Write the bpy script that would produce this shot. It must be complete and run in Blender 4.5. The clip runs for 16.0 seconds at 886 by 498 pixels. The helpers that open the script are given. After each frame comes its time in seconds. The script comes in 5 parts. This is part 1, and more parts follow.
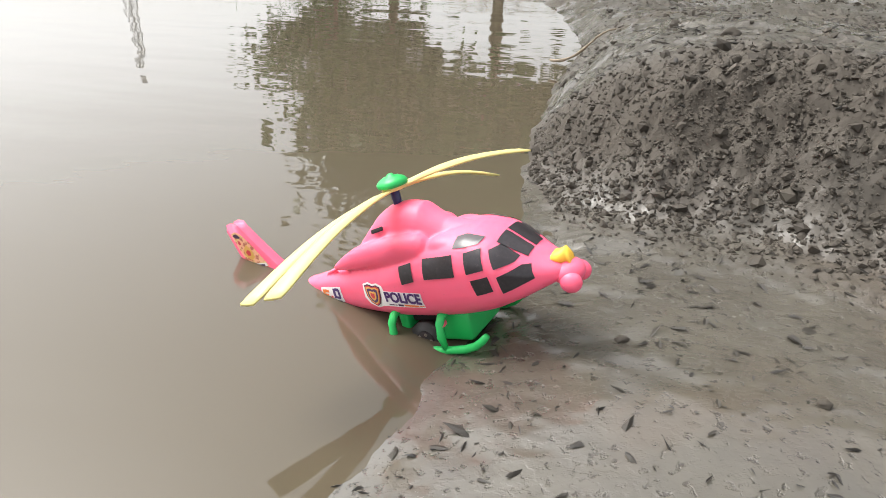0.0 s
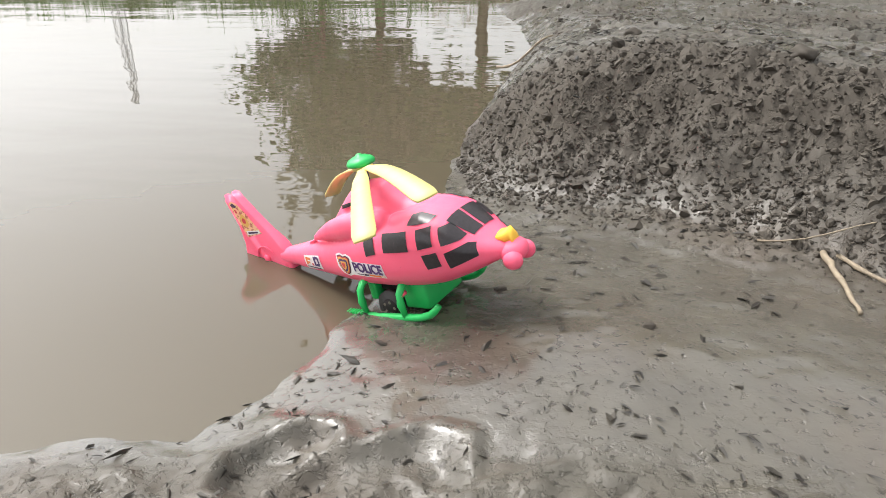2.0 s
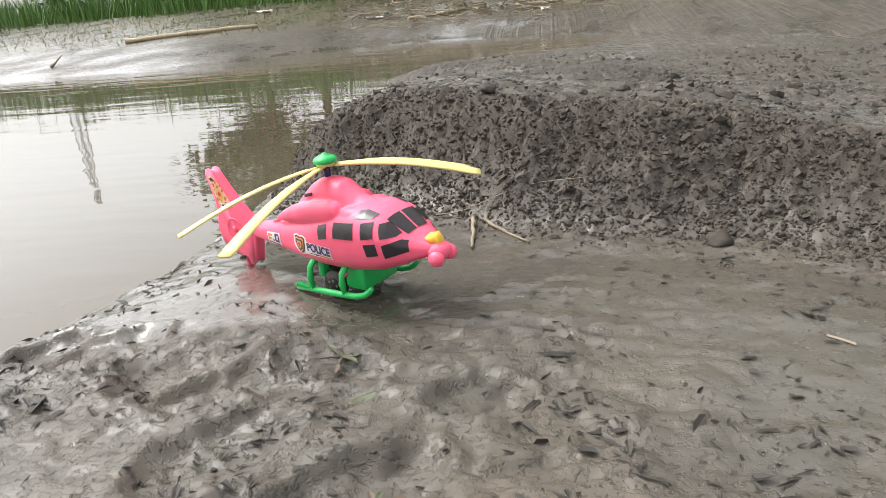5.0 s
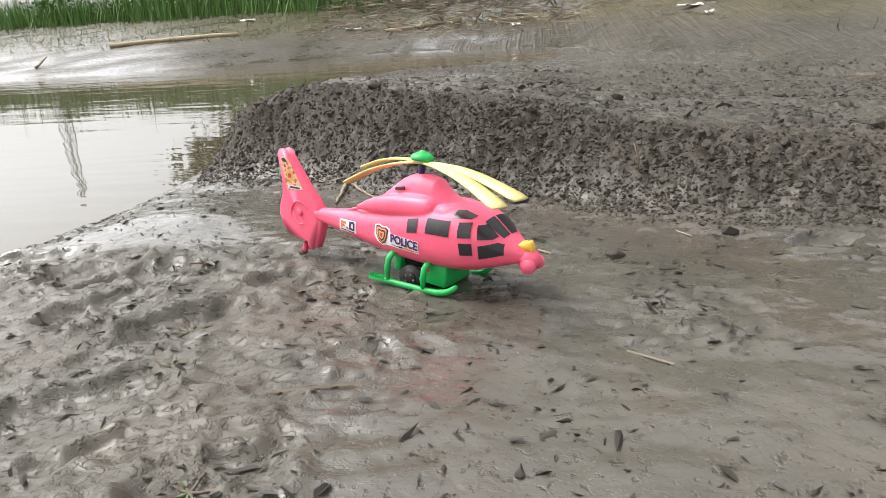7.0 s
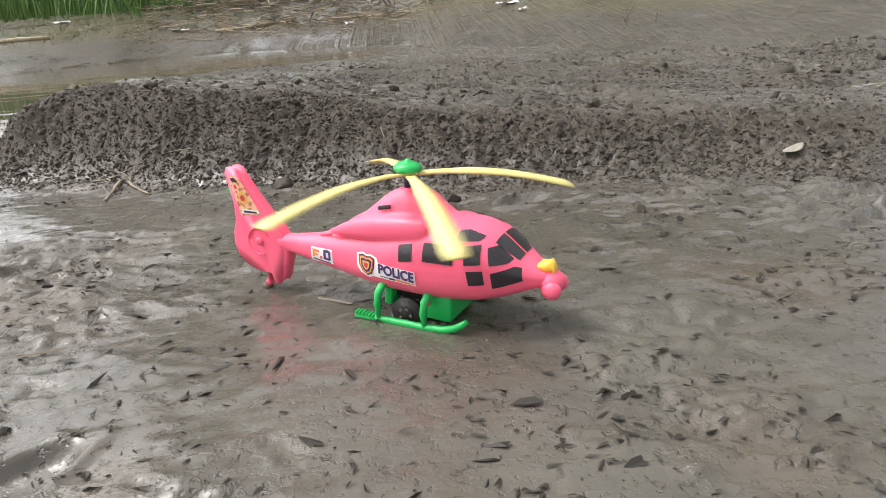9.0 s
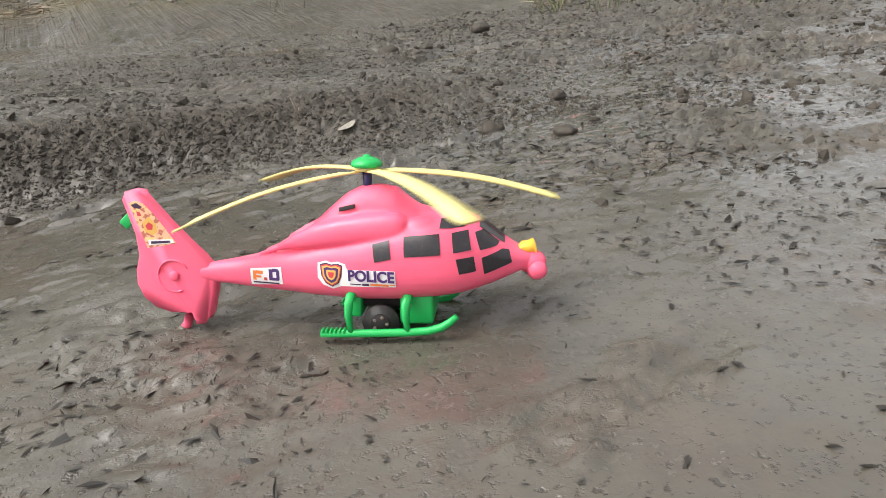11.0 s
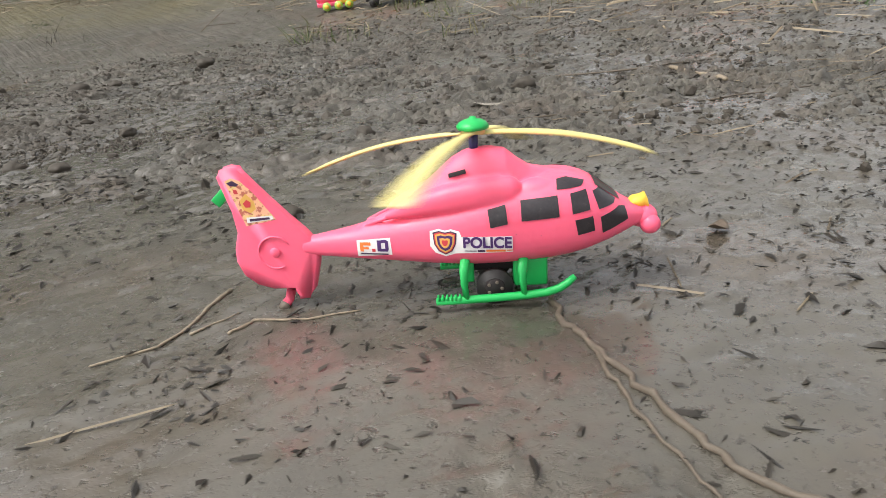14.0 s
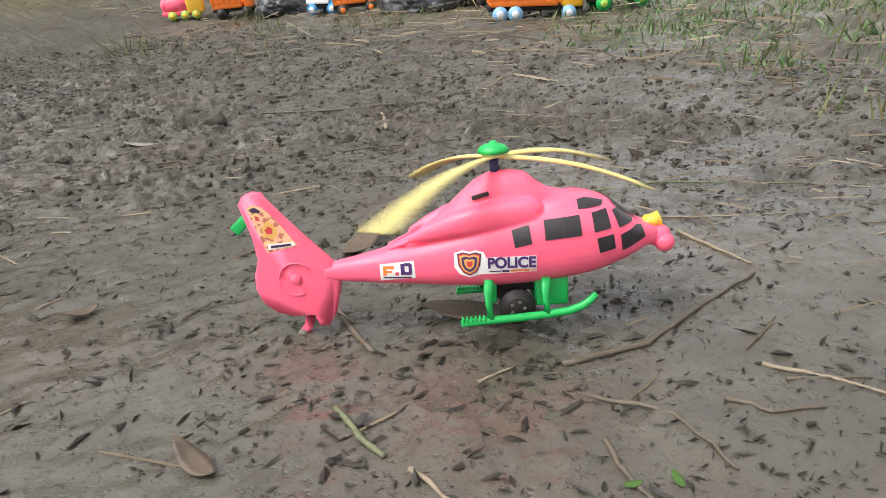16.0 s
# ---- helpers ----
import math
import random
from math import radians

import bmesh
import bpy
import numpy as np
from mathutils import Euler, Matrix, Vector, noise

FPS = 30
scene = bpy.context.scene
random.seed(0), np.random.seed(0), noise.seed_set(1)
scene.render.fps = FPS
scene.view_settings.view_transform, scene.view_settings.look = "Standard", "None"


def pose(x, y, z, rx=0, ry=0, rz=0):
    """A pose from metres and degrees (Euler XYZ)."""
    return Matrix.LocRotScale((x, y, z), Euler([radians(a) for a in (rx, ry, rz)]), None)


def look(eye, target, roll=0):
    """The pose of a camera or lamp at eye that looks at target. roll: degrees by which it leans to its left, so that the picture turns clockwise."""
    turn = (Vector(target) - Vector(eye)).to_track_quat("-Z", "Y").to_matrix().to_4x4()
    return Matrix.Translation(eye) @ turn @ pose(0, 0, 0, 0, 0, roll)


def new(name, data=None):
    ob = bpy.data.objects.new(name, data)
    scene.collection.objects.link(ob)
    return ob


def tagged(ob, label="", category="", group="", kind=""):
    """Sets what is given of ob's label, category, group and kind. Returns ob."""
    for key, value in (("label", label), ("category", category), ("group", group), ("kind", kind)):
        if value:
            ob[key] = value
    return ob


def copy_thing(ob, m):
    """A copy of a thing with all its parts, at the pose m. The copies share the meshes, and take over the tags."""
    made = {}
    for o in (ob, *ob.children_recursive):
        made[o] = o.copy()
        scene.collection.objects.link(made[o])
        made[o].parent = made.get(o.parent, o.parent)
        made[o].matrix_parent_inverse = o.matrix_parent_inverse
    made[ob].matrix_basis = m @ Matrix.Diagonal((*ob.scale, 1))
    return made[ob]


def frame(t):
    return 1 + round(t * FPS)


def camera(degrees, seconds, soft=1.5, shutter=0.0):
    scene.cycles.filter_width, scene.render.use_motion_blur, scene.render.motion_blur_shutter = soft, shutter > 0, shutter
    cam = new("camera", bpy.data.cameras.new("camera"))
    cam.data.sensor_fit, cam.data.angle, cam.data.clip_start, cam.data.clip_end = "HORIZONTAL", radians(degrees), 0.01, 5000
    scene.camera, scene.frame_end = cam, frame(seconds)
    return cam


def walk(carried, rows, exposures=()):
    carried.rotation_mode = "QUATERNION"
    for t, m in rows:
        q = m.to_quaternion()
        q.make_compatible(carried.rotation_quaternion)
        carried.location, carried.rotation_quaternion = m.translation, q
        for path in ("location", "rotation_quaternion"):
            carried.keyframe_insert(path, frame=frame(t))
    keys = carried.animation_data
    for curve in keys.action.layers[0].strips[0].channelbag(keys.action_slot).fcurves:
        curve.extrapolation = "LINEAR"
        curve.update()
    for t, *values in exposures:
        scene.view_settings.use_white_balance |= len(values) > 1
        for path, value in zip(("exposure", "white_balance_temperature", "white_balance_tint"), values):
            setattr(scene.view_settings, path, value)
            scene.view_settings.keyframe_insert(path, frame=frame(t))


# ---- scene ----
cam = camera(67.4, 16.0, soft=0.75, shutter=0.12)
PATH = [
    (0.0, look((-0.138, 0.846, 0.354), (-0.537, 2.568, -0.581), 1.28)),
    (0.5, look((-0.118, 0.819, 0.357), (-0.535, 2.540, -0.574), 0.85)),
    (1.0, look((-0.082, 0.802, 0.365), (-0.480, 2.520, -0.577), -0.76)),
    (1.5, look((-0.056, 0.780, 0.369), (-0.452, 2.506, -0.561), -1.66)),
    (2.0, look((-0.009, 0.747, 0.361), (-0.412, 2.491, -0.531), -1.08)),
    (2.5, look((0.033, 0.714, 0.361), (-0.367, 2.458, -0.531), -1.75)),
    (3.0, look((0.063, 0.680, 0.365), (-0.312, 2.441, -0.507), -1.43)),
    (3.5, look((0.149, 0.647, 0.359), (-0.237, 2.422, -0.477), -4.78)),
    (4.0, look((0.262, 0.607, 0.353), (-0.120, 2.398, -0.451), -6.45)),
    (4.2, look((0.295, 0.574, 0.352), (-0.072, 2.381, -0.423), -6.23)),
    (6.3, look((0.563, 0.262, 0.341), (0.239, 2.131, -0.296), -4.25)),
    (6.5, look((0.599, 0.227, 0.337), (0.236, 2.090, -0.291), -4.08)),
    (7.0, look((0.671, 0.176, 0.334), (0.374, 2.040, -0.327), -3.32)),
    (7.5, look((0.734, 0.130, 0.339), (0.521, 2.013, -0.299), -3.14)),
    (8.0, look((0.787, 0.086, 0.341), (0.663, 1.987, -0.270), -3.23)),
    (8.5, look((0.827, 0.064, 0.346), (0.787, 1.956, -0.302), -5.22)),
    (9.0, look((0.868, 0.058, 0.323), (0.969, 1.933, -0.365), -3.88)),
    (9.5, look((0.912, 0.021, 0.316), (1.260, 1.866, -0.373), -2.83)),
    (10.0, look((0.963, -0.037, 0.312), (1.484, 1.761, -0.394), -3.41)),
    (10.2, look((0.994, -0.050, 0.318), (1.609, 1.701, -0.427), -4.44)),
    (12.3, look((1.309, -0.298, 0.342), (2.261, 1.269, -0.458), -6.20)),
    (12.5, look((1.357, -0.342, 0.340), (2.327, 1.210, -0.467), -6.65)),
    (13.0, look((1.501, -0.458, 0.332), (2.577, 1.039, -0.442), -9.27)),
    (13.5, look((1.607, -0.563, 0.332), (2.728, 0.880, -0.480), -8.29)),
    (14.0, look((1.730, -0.684, 0.306), (2.815, 0.815, -0.453), -6.03)),
    (14.5, look((1.873, -0.778, 0.305), (2.994, 0.696, -0.451), -4.37)),
    (15.0, look((1.990, -0.868, 0.315), (3.185, 0.545, -0.444), -3.66)),
    (15.5, look((2.138, -0.977, 0.328), (3.390, 0.399, -0.405), -3.44)),
    (16.0, look((2.256, -1.073, 0.338), (3.498, 0.302, -0.413), -2.54)),
]
walk(cam, PATH, exposures=[(0, 1.38), (4.2, 1.32), (7, 1.24), (10, 1.12), (12.5, 1.06), (16, 0.98)])

# ---- light ----
SUN_EL, SUN_AZ = radians(57), radians(-75)      # high veiled sun in the west-north-west
world = bpy.data.worlds.new("sky")
scene.world = world
world.use_nodes = True
wn, wl = world.node_tree.nodes, world.node_tree.links
wn.clear()
w_out, w_bg = wn.new("ShaderNodeOutputWorld"), wn.new("ShaderNodeBackground")
w_sky, w_hsv = wn.new("ShaderNodeTexSky"), wn.new("ShaderNodeHueSaturation")
w_sky.sky_type, w_sky.sun_disc = "NISHITA", False
w_sky.sun_elevation, w_sky.sun_rotation = SUN_EL, SUN_AZ
w_sky.air_density, w_sky.dust_density, w_sky.ozone_density = 1.0, 5.0, 1.0
w_hsv.inputs["Saturation"].default_value = 0.16
w_bg.inputs["Strength"].default_value = 0.15
wl.new(w_sky.outputs[0], w_hsv.inputs["Color"])
wl.new(w_hsv.outputs[0], w_bg.inputs[0])
wl.new(w_bg.outputs[0], w_out.inputs[0])
sun = new("sun", bpy.data.lights.new("sun", "SUN"))
sun.data.energy, sun.data.angle, sun.data.color = 0.7, radians(20), (1.0, 0.98, 0.95)
sun.matrix_world = look((0, 0, 0), (-math.sin(SUN_AZ) * math.cos(SUN_EL), -math.cos(SUN_AZ) * math.cos(SUN_EL), -math.sin(SUN_EL)))


# ---- materials ----
def material(name, base=(0.5, 0.5, 0.5), rough=0.5, metal=0.0, spec=0.5):
    m = bpy.data.materials.new(name)
    m.use_nodes = True
    b = m.node_tree.nodes["Principled BSDF"]
    b.inputs["Base Color"].default_value = (*base, 1)
    b.inputs["Roughness"].default_value = rough
    b.inputs["Metallic"].default_value = metal
    b.inputs["Specular IOR Level"].default_value = spec
    return m


def nodes_of(m):
    nt = m.node_tree
    return nt.nodes, nt.links, nt.nodes["Principled BSDF"]


def noise_node(m, scale, detail=4.0, rough=0.55, coords="Object", stretch=None):
    n, l, _ = nodes_of(m)
    tc, tx = n.new("ShaderNodeTexCoord"), n.new("ShaderNodeTexNoise")
    tx.inputs["Scale"].default_value, tx.inputs["Detail"].default_value = scale, detail
    tx.inputs["Roughness"].default_value = rough
    if stretch:
        mp = n.new("ShaderNodeMapping")
        mp.inputs["Scale"].default_value = stretch
        l.new(tc.outputs[coords], mp.inputs[0])
        l.new(mp.outputs[0], tx.inputs["Vector"])
    else:
        l.new(tc.outputs[coords], tx.inputs["Vector"])
    return tx.outputs["Fac"]


def ramp(m, fac, stops):
    n, l, _ = nodes_of(m)
    r = n.new("ShaderNodeValToRGB")
    while len(r.color_ramp.elements) < len(stops):
        r.color_ramp.elements.new(0.5)
    for e, (p, c) in zip(r.color_ramp.elements, stops):
        e.position = p
        e.color = (*c, 1) if len(c) == 3 else c
    l.new(fac, r.inputs[0])
    return r.outputs[0]


def grey(v):
    return (v, v, v)


def mixed(m, fac, a, b, mode="MIX"):
    n, l, _ = nodes_of(m)
    x = n.new("ShaderNodeMix")
    x.data_type, x.blend_type = "RGBA", mode
    if isinstance(fac, float):
        x.inputs[0].default_value = fac
    else:
        l.new(fac, x.inputs[0])
    for i, v in ((6, a), (7, b)):
        if isinstance(v, tuple):
            x.inputs[i].default_value = (*v, 1)
        else:
            l.new(v, x.inputs[i])
    return x.outputs[2]


def bumped(m, pairs):
    """pairs of (height socket, distance in metres), stacked."""
    n, l, b = nodes_of(m)
    last = None
    for h, dist in pairs:
        bp = n.new("ShaderNodeBump")
        bp.inputs["Distance"].default_value = dist
        bp.inputs["Strength"].default_value = 1.0
        l.new(h, bp.inputs["Height"])
        if last:
            l.new(last, bp.inputs["Normal"])
        last = bp.outputs[0]
    l.new(last, b.inputs["Normal"])


def speckled(name, base, rough, var=0.25, scale=40, bump=0.0, spec=0.5, dirt=None):
    """A material with colour varied at two scales, and a light bump."""
    m = material(name, base, rough, spec=spec)
    n, l, b = nodes_of(m)
    lo = tuple(c * (1 - var) for c in base)
    hi = tuple(min(1, c * (1 + var)) for c in base)
    c = mixed(m, noise_node(m, scale * 0.12), lo, hi)
    c = mixed(m, ramp(m, noise_node(m, scale, 5), [(0.35, grey(0)), (0.7, grey(1))]), c, hi)
    if dirt:
        c = mixed(m, ramp(m, noise_node(m, scale * 0.6, 6, 0.7), [(0.58, grey(0)), (0.72, grey(0.75))]), c, dirt)
    l.new(c, b.inputs["Base Color"])
    if bump:
        bumped(m, [(noise_node(m, scale * 2), bump)])
    return m


def by_random(name, colours, rough, spec=0.4, island=False):
    """Colour chosen piece by piece."""
    m = material(name, colours[0], rough, spec=spec)
    n, l, b = nodes_of(m)
    if island:
        g = n.new("ShaderNodeNewGeometry")
        f = g.outputs["Random Per Island"]
    else:
        o = n.new("ShaderNodeObjectInfo")
        f = o.outputs["Random"]
    c = ramp(m, f, [(i / max(1, len(colours) - 1), k) for i, k in enumerate(colours)])
    c2 = mixed(m, noise_node(m, 60), grey(0.75), grey(1.2))
    l.new(mixed(m, 1.0, c, c2, "MULTIPLY"), b.inputs["Base Color"])
    return m


def mud_material():
    m = material("mud", (0.13, 0.115, 0.095), 0.5)
    n, l, b = nodes_of(m)
    wet, soil, grass, torn = [n.new("ShaderNodeAttribute") for _ in range(4)]
    wet.attribute_name, soil.attribute_name, grass.attribute_name, torn.attribute_name = "wetness", "soil", "sward", "torn"
    big, mid, fine = noise_node(m, 2.2, 5), noise_node(m, 14, 6, 0.6), noise_node(m, 95, 5, 0.65)
    brown = noise_node(m, 3.7, 4, 0.6)
    fleck = noise_node(m, 120, 3, 0.6)
    scar = noise_node(m, 42, 5, 0.66, stretch=(0.9, 1.15, 1))
    flat = mixed(m, ramp(m, big, [(0.35, grey(0)), (0.65, grey(1))]), (0.076, 0.068, 0.053), (0.104, 0.095, 0.076))
    flat = mixed(m, ramp(m, brown, [(0.48, grey(0)), (0.66, grey(0.65))]), flat, (0.098, 0.076, 0.056))
    flat = mixed(m, ramp(m, mid, [(0.40, grey(0)), (0.75, grey(0.6))]), flat, (0.060, 0.054, 0.044))
    # pits and scars darkened in the colour where the bump sinks, as shade would
    flat = mixed(m, ramp(m, fleck, [(0.64, grey(0)), (0.68, grey(0.75))]), flat, (0.040, 0.034, 0.026))
    flat = mixed(m, ramp(m, scar, [(0.66, grey(0)), (0.69, grey(0.65))]), flat, (0.048, 0.042, 0.032))
    # bank tone: its darker soil, with some of its self-shadow put in the colour
    crumb = mixed(m, ramp(m, mid, [(0.3, grey(0)), (0.7, grey(1))]), (0.046, 0.039, 0.031), (0.086, 0.075, 0.061))
    crumb = mixed(m, ramp(m, fine, [(0.35, grey(0)), (0.65, grey(0.8))]), crumb, (0.062, 0.053, 0.042))
    c = mixed(m, soil.outputs["Fac"], flat, crumb)
    sward = mixed(m, ramp(m, mid, [(0.3, grey(0)), (0.7, grey(1))]), (0.075, 0.075, 0.038), (0.135, 0.108, 0.066))
    c = mixed(m, grass.outputs["Fac"], c, sward)
    l.new(c, b.inputs["Base Color"])
    dry = ramp(m, mixed(m, 0.5, mid, big), [(0.25, grey(0.24)), (0.75, grey(0.50))])
    dry = mixed(m, soil.outputs["Fac"], dry, grey(0.80))
    damp = ramp(m, mixed(m, 0.3, mid, fine), [(0.42, grey(0.07)), (0.60, grey(0.22))])
    damp = mixed(m, torn.outputs["Fac"], damp, ramp(m, mid, [(0.36, grey(0.34)), (0.60, grey(0.58))]))
    l.new(mixed(m, wet.outputs["Fac"], dry, damp), b.inputs["Roughness"])
    l.new(mixed(m, soil.outputs["Fac"], mixed(m, torn.outputs["Fac"], grey(0.5), grey(0.38)), grey(0.22)), b.inputs["Specular IOR Level"])
    # a film of water over the smooth wet mud
    film = mixed(m, soil.outputs["Fac"], mixed(m, torn.outputs["Fac"], wet.outputs["Fac"], grey(0.06)), grey(0.0))
    film = mixed(m, 1.0, film, ramp(m, mixed(m, 0.5, mid, brown), [(0.40, grey(0.55)), (0.60, grey(1.0))]), "MULTIPLY")
    l.new(film, b.inputs["Coat Weight"])
    b.inputs["Coat Roughness"].default_value, b.inputs["Coat IOR"].default_value = 0.08, 1.38
    calm = mixed(m, torn.outputs["Fac"], grey(0.06), grey(0.5))
    crisp = ramp(m, scar, [(0.46, grey(0)), (0.53, grey(0.6)), (0.62, grey(0.65)), (0.70, grey(0))])
    crisp = mixed(m, calm, grey(0.4), crisp)
    grain = mixed(m, calm, grey(0.5), fine)
    pits = ramp(m, fleck, [(0.58, grey(1)), (0.68, grey(0))])
    bumped(m, [(grain, 0.0018), (crisp, 0.0034), (pits, 0.0010), (mid, 0.0022)])
    return m


def water_material():
    m = material("muddy_water", (0.165, 0.135, 0.085), 0.02, spec=0.5)
    n, l, b = nodes_of(m)
    b.inputs["IOR"].default_value = 1.36
    b.inputs["Specular IOR Level"].default_value = 0.65
    big = noise_node(m, 0.9, 3)
    l.new(mixed(m, big, (0.076, 0.063, 0.041), (0.093, 0.078, 0.054)), b.inputs["Base Color"])
    bumped(m, [(noise_node(m, 2.6, 2, 0.5, stretch=(0.55, 1.5, 1)), 0.0035), (noise_node(m, 11, 2, 0.5, stretch=(0.5, 1.3, 1)), 0.0006)])
    return m


MUD, WATER = mud_material(), water_material()


def toy_plastic(name, base, rough=0.32, grime=0.35, sss=0.0):
    """Blown toy plastic, scuffed and splashed with a little mud."""
    m = material(name, base, rough, spec=0.45)
    n, l, b = nodes_of(m)
    c = mixed(m, noise_node(m, 9, 4), tuple(v * 0.93 for v in base), tuple(min(1, v * 1.04) for v in base))
    spots = ramp(m, noise_node(m, 130, 6, 0.75), [(0.66, grey(0)), (0.74, grey(grime))])
    l.new(mixed(m, spots, c, (0.12, 0.085, 0.06)), b.inputs["Base Color"])
    l.new(ramp(m, noise_node(m, 38, 5), [(0.3, grey(rough - 0.08)), (0.7, grey(rough + 0.18))]), b.inputs["Roughness"])
    bumped(m, [(noise_node(m, 55, 3), 0.0006)])
    if sss:
        b.inputs["Subsurface Weight"].default_value = sss
        b.inputs["Subsurface Radius"].default_value = (0.01, 0.003, 0.004)
    return m


PINK = toy_plastic("pink_plastic", (0.98, 0.135, 0.235), 0.38, grime=0.5, sss=0.35)
YELLOW = toy_plastic("yellow_plastic", (0.74, 0.64, 0.24), 0.42, grime=0.6)
BEAK = toy_plastic("beak_yellow_plastic", (0.90, 0.55, 0.06), 0.35)
GREEN = toy_plastic("green_plastic", (0.012, 0.40, 0.085), 0.36)
NAVY = material("navy_plastic", (0.02, 0.02, 0.09), 0.4)
BLACKFILM = speckled("black_window_film", (0.022, 0.018, 0.020), 0.28, 0.4, 300, dirt=(0.07, 0.05, 0.05))
RUBBER = speckled("muddy_black_rubber", (0.02, 0.018, 0.017), 0.6, 0.3, 200, dirt=(0.10, 0.082, 0.065))
MUDDY = speckled("mud_smear", (0.13, 0.105, 0.08), 0.6, 0.3, 150, 0.0005)
DARK = material("dark_plastic_and_slot_shade", (0.012, 0.008, 0.008), 0.8)
PAPER = speckled("white_sticker", (0.80, 0.76, 0.74), 0.45, 0.08, 200)
INK_ORANGE = material("orange_ink", (0.80, 0.20, 0.04), 0.45)
INK_PURPLE = material("purple_ink", (0.065, 0.022, 0.12), 0.45)
INK_DARK = material("dark_ink", (0.05, 0.02, 0.06), 0.45)
INK_RED = material("red_ink", (0.60, 0.05, 0.06), 0.45)
INK_GOLD = material("gold_ink", (0.75, 0.42, 0.10), 0.45)
PEACH = material("peach_sticker", (0.86, 0.42, 0.24), 0.42)
pn, pl, pb = nodes_of(PEACH)
pc = mixed(PEACH, ramp(PEACH, noise_node(PEACH, 150, 3, 0.6), [(0.50, grey(0)), (0.56, grey(0.9))]), (0.88, 0.47, 0.28), (0.45, 0.10, 0.07))
pl.new(mixed(PEACH, ramp(PEACH, noise_node(PEACH, 210, 2), [(0.58, grey(0)), (0.63, grey(0.8))]), pc, (0.80, 0.62, 0.22)), pb.inputs["Base Color"])


# ---- building helpers ----
def mesh_of(name, bm, mat, smooth=True):
    me = bpy.data.meshes.new(name)
    bmesh.ops.recalc_face_normals(bm, faces=bm.faces)
    bm.to_mesh(me)
    bm.free()
    if smooth:
        me.polygons.foreach_set("use_smooth", [True] * len(me.polygons))
    for x in (mat if isinstance(mat, (list, tuple)) else [mat]):
        me.materials.append(x)
    return me


def part(name, bm, mat, parent, label="", smooth=True):
    ob = new(name, mesh_of(name, bm, mat, smooth))
    ob.parent = parent
    if label:
        ob["label"] = label
    return ob


def thing(name, label, category, m=None, group="", kind=""):
    ob = new(name)
    ob.empty_display_size = 0.05
    if m is not None:
        ob.matrix_basis = m
    return tagged(ob, label, category, group, kind)


def box(bm, c, s, bevel=0.0, m=None, seg=2):
    r = bmesh.ops.create_cube(bm, size=1.0, matrix=Matrix.Translation(c) @ Matrix.Diagonal((*s, 1)))
    if bevel:
        es = list({e for v in r["verts"] for e in v.link_edges})
        r2 = bmesh.ops.bevel(bm, geom=es, offset=bevel, segments=seg, affect="EDGES", profile=0.5)
        vs = r2["verts"]
    else:
        vs = r["verts"]
    if m is not None:
        bmesh.ops.transform(bm, matrix=m, verts=list({v for v in vs}))
    return vs


def ball(bm, c, r, u=20, v=12):
    r = (r, r, r) if isinstance(r, (int, float)) else r
    bmesh.ops.create_uvsphere(bm, u_segments=u, v_segments=v, radius=1.0, matrix=Matrix.Translation(c) @ Matrix.Diagonal((*r, 1)))


def rod(bm, a, b, ra, rb=None, n=10):
    a, b = Vector(a), Vector(b)
    q = (b - a).to_track_quat("Z", "Y").to_matrix().to_4x4()
    bmesh.ops.create_cone(bm, cap_ends=True, segments=n, radius1=ra, radius2=ra if rb is None else rb, depth=(b - a).length,
                          matrix=Matrix.Translation((a + b) / 2) @ q)


def tube(bm, pts, r, n=10, flat=1.0):
    """A tube along points; r a radius or a list. flat squashes it in z."""
    pts = [Vector(p) for p in pts]
    rs = r if isinstance(r, (list, tuple)) else [r] * len(pts)
    rings = []
    for i, p in enumerate(pts):
        d = (pts[min(i + 1, len(pts) - 1)] - pts[max(i - 1, 0)]).normalized()
        side = d.cross(Vector((0, 0, 1)))
        side = side.normalized() if side.length > 1e-4 else Vector((0, 1, 0))
        up = side.cross(d).normalized()
        rings.append([bm.verts.new(p + rs[i] * (math.cos(a) * side + math.sin(a) * up * flat)) for a in (2 * math.pi * k / n for k in range(n))])
    for a, b in zip(rings, rings[1:]):
        for k in range(n):
            bm.faces.new((a[k], a[(k + 1) % n], b[(k + 1) % n], b[k]))
    bm.faces.new(list(reversed(rings[0])))
    bm.faces.new(rings[-1])


def table(xs, ys, x):
    return float(np.interp(x, xs, ys))


def ease(x):
    x = np.clip(x, 0, 1)
    return x * x * (3 - 2 * x)


# ---- terrain ----
def vnoise(x, y, seed):
    xi, yi = np.floor(x).astype(np.int64), np.floor(y).astype(np.int64)
    fx, fy = x - xi, y - yi
    fx, fy = fx * fx * (3 - 2 * fx), fy * fy * (3 - 2 * fy)

    def h(a, b):
        k = (a * 374761393 + b * 668265263 + seed * 974634077) & 0xFFFFFFFF
        k = ((k ^ (k >> 13)) * 1274126177) & 0xFFFFFFFF
        return ((k ^ (k >> 16)) & 0xFFFF) / 65535.0
    a, b, c, e = h(xi, yi), h(xi + 1, yi), h(xi, yi + 1), h(xi + 1, yi + 1)
    return (a * (1 - fx) + b * fx) * (1 - fy) + (c * (1 - fx) + e * fx) * fy


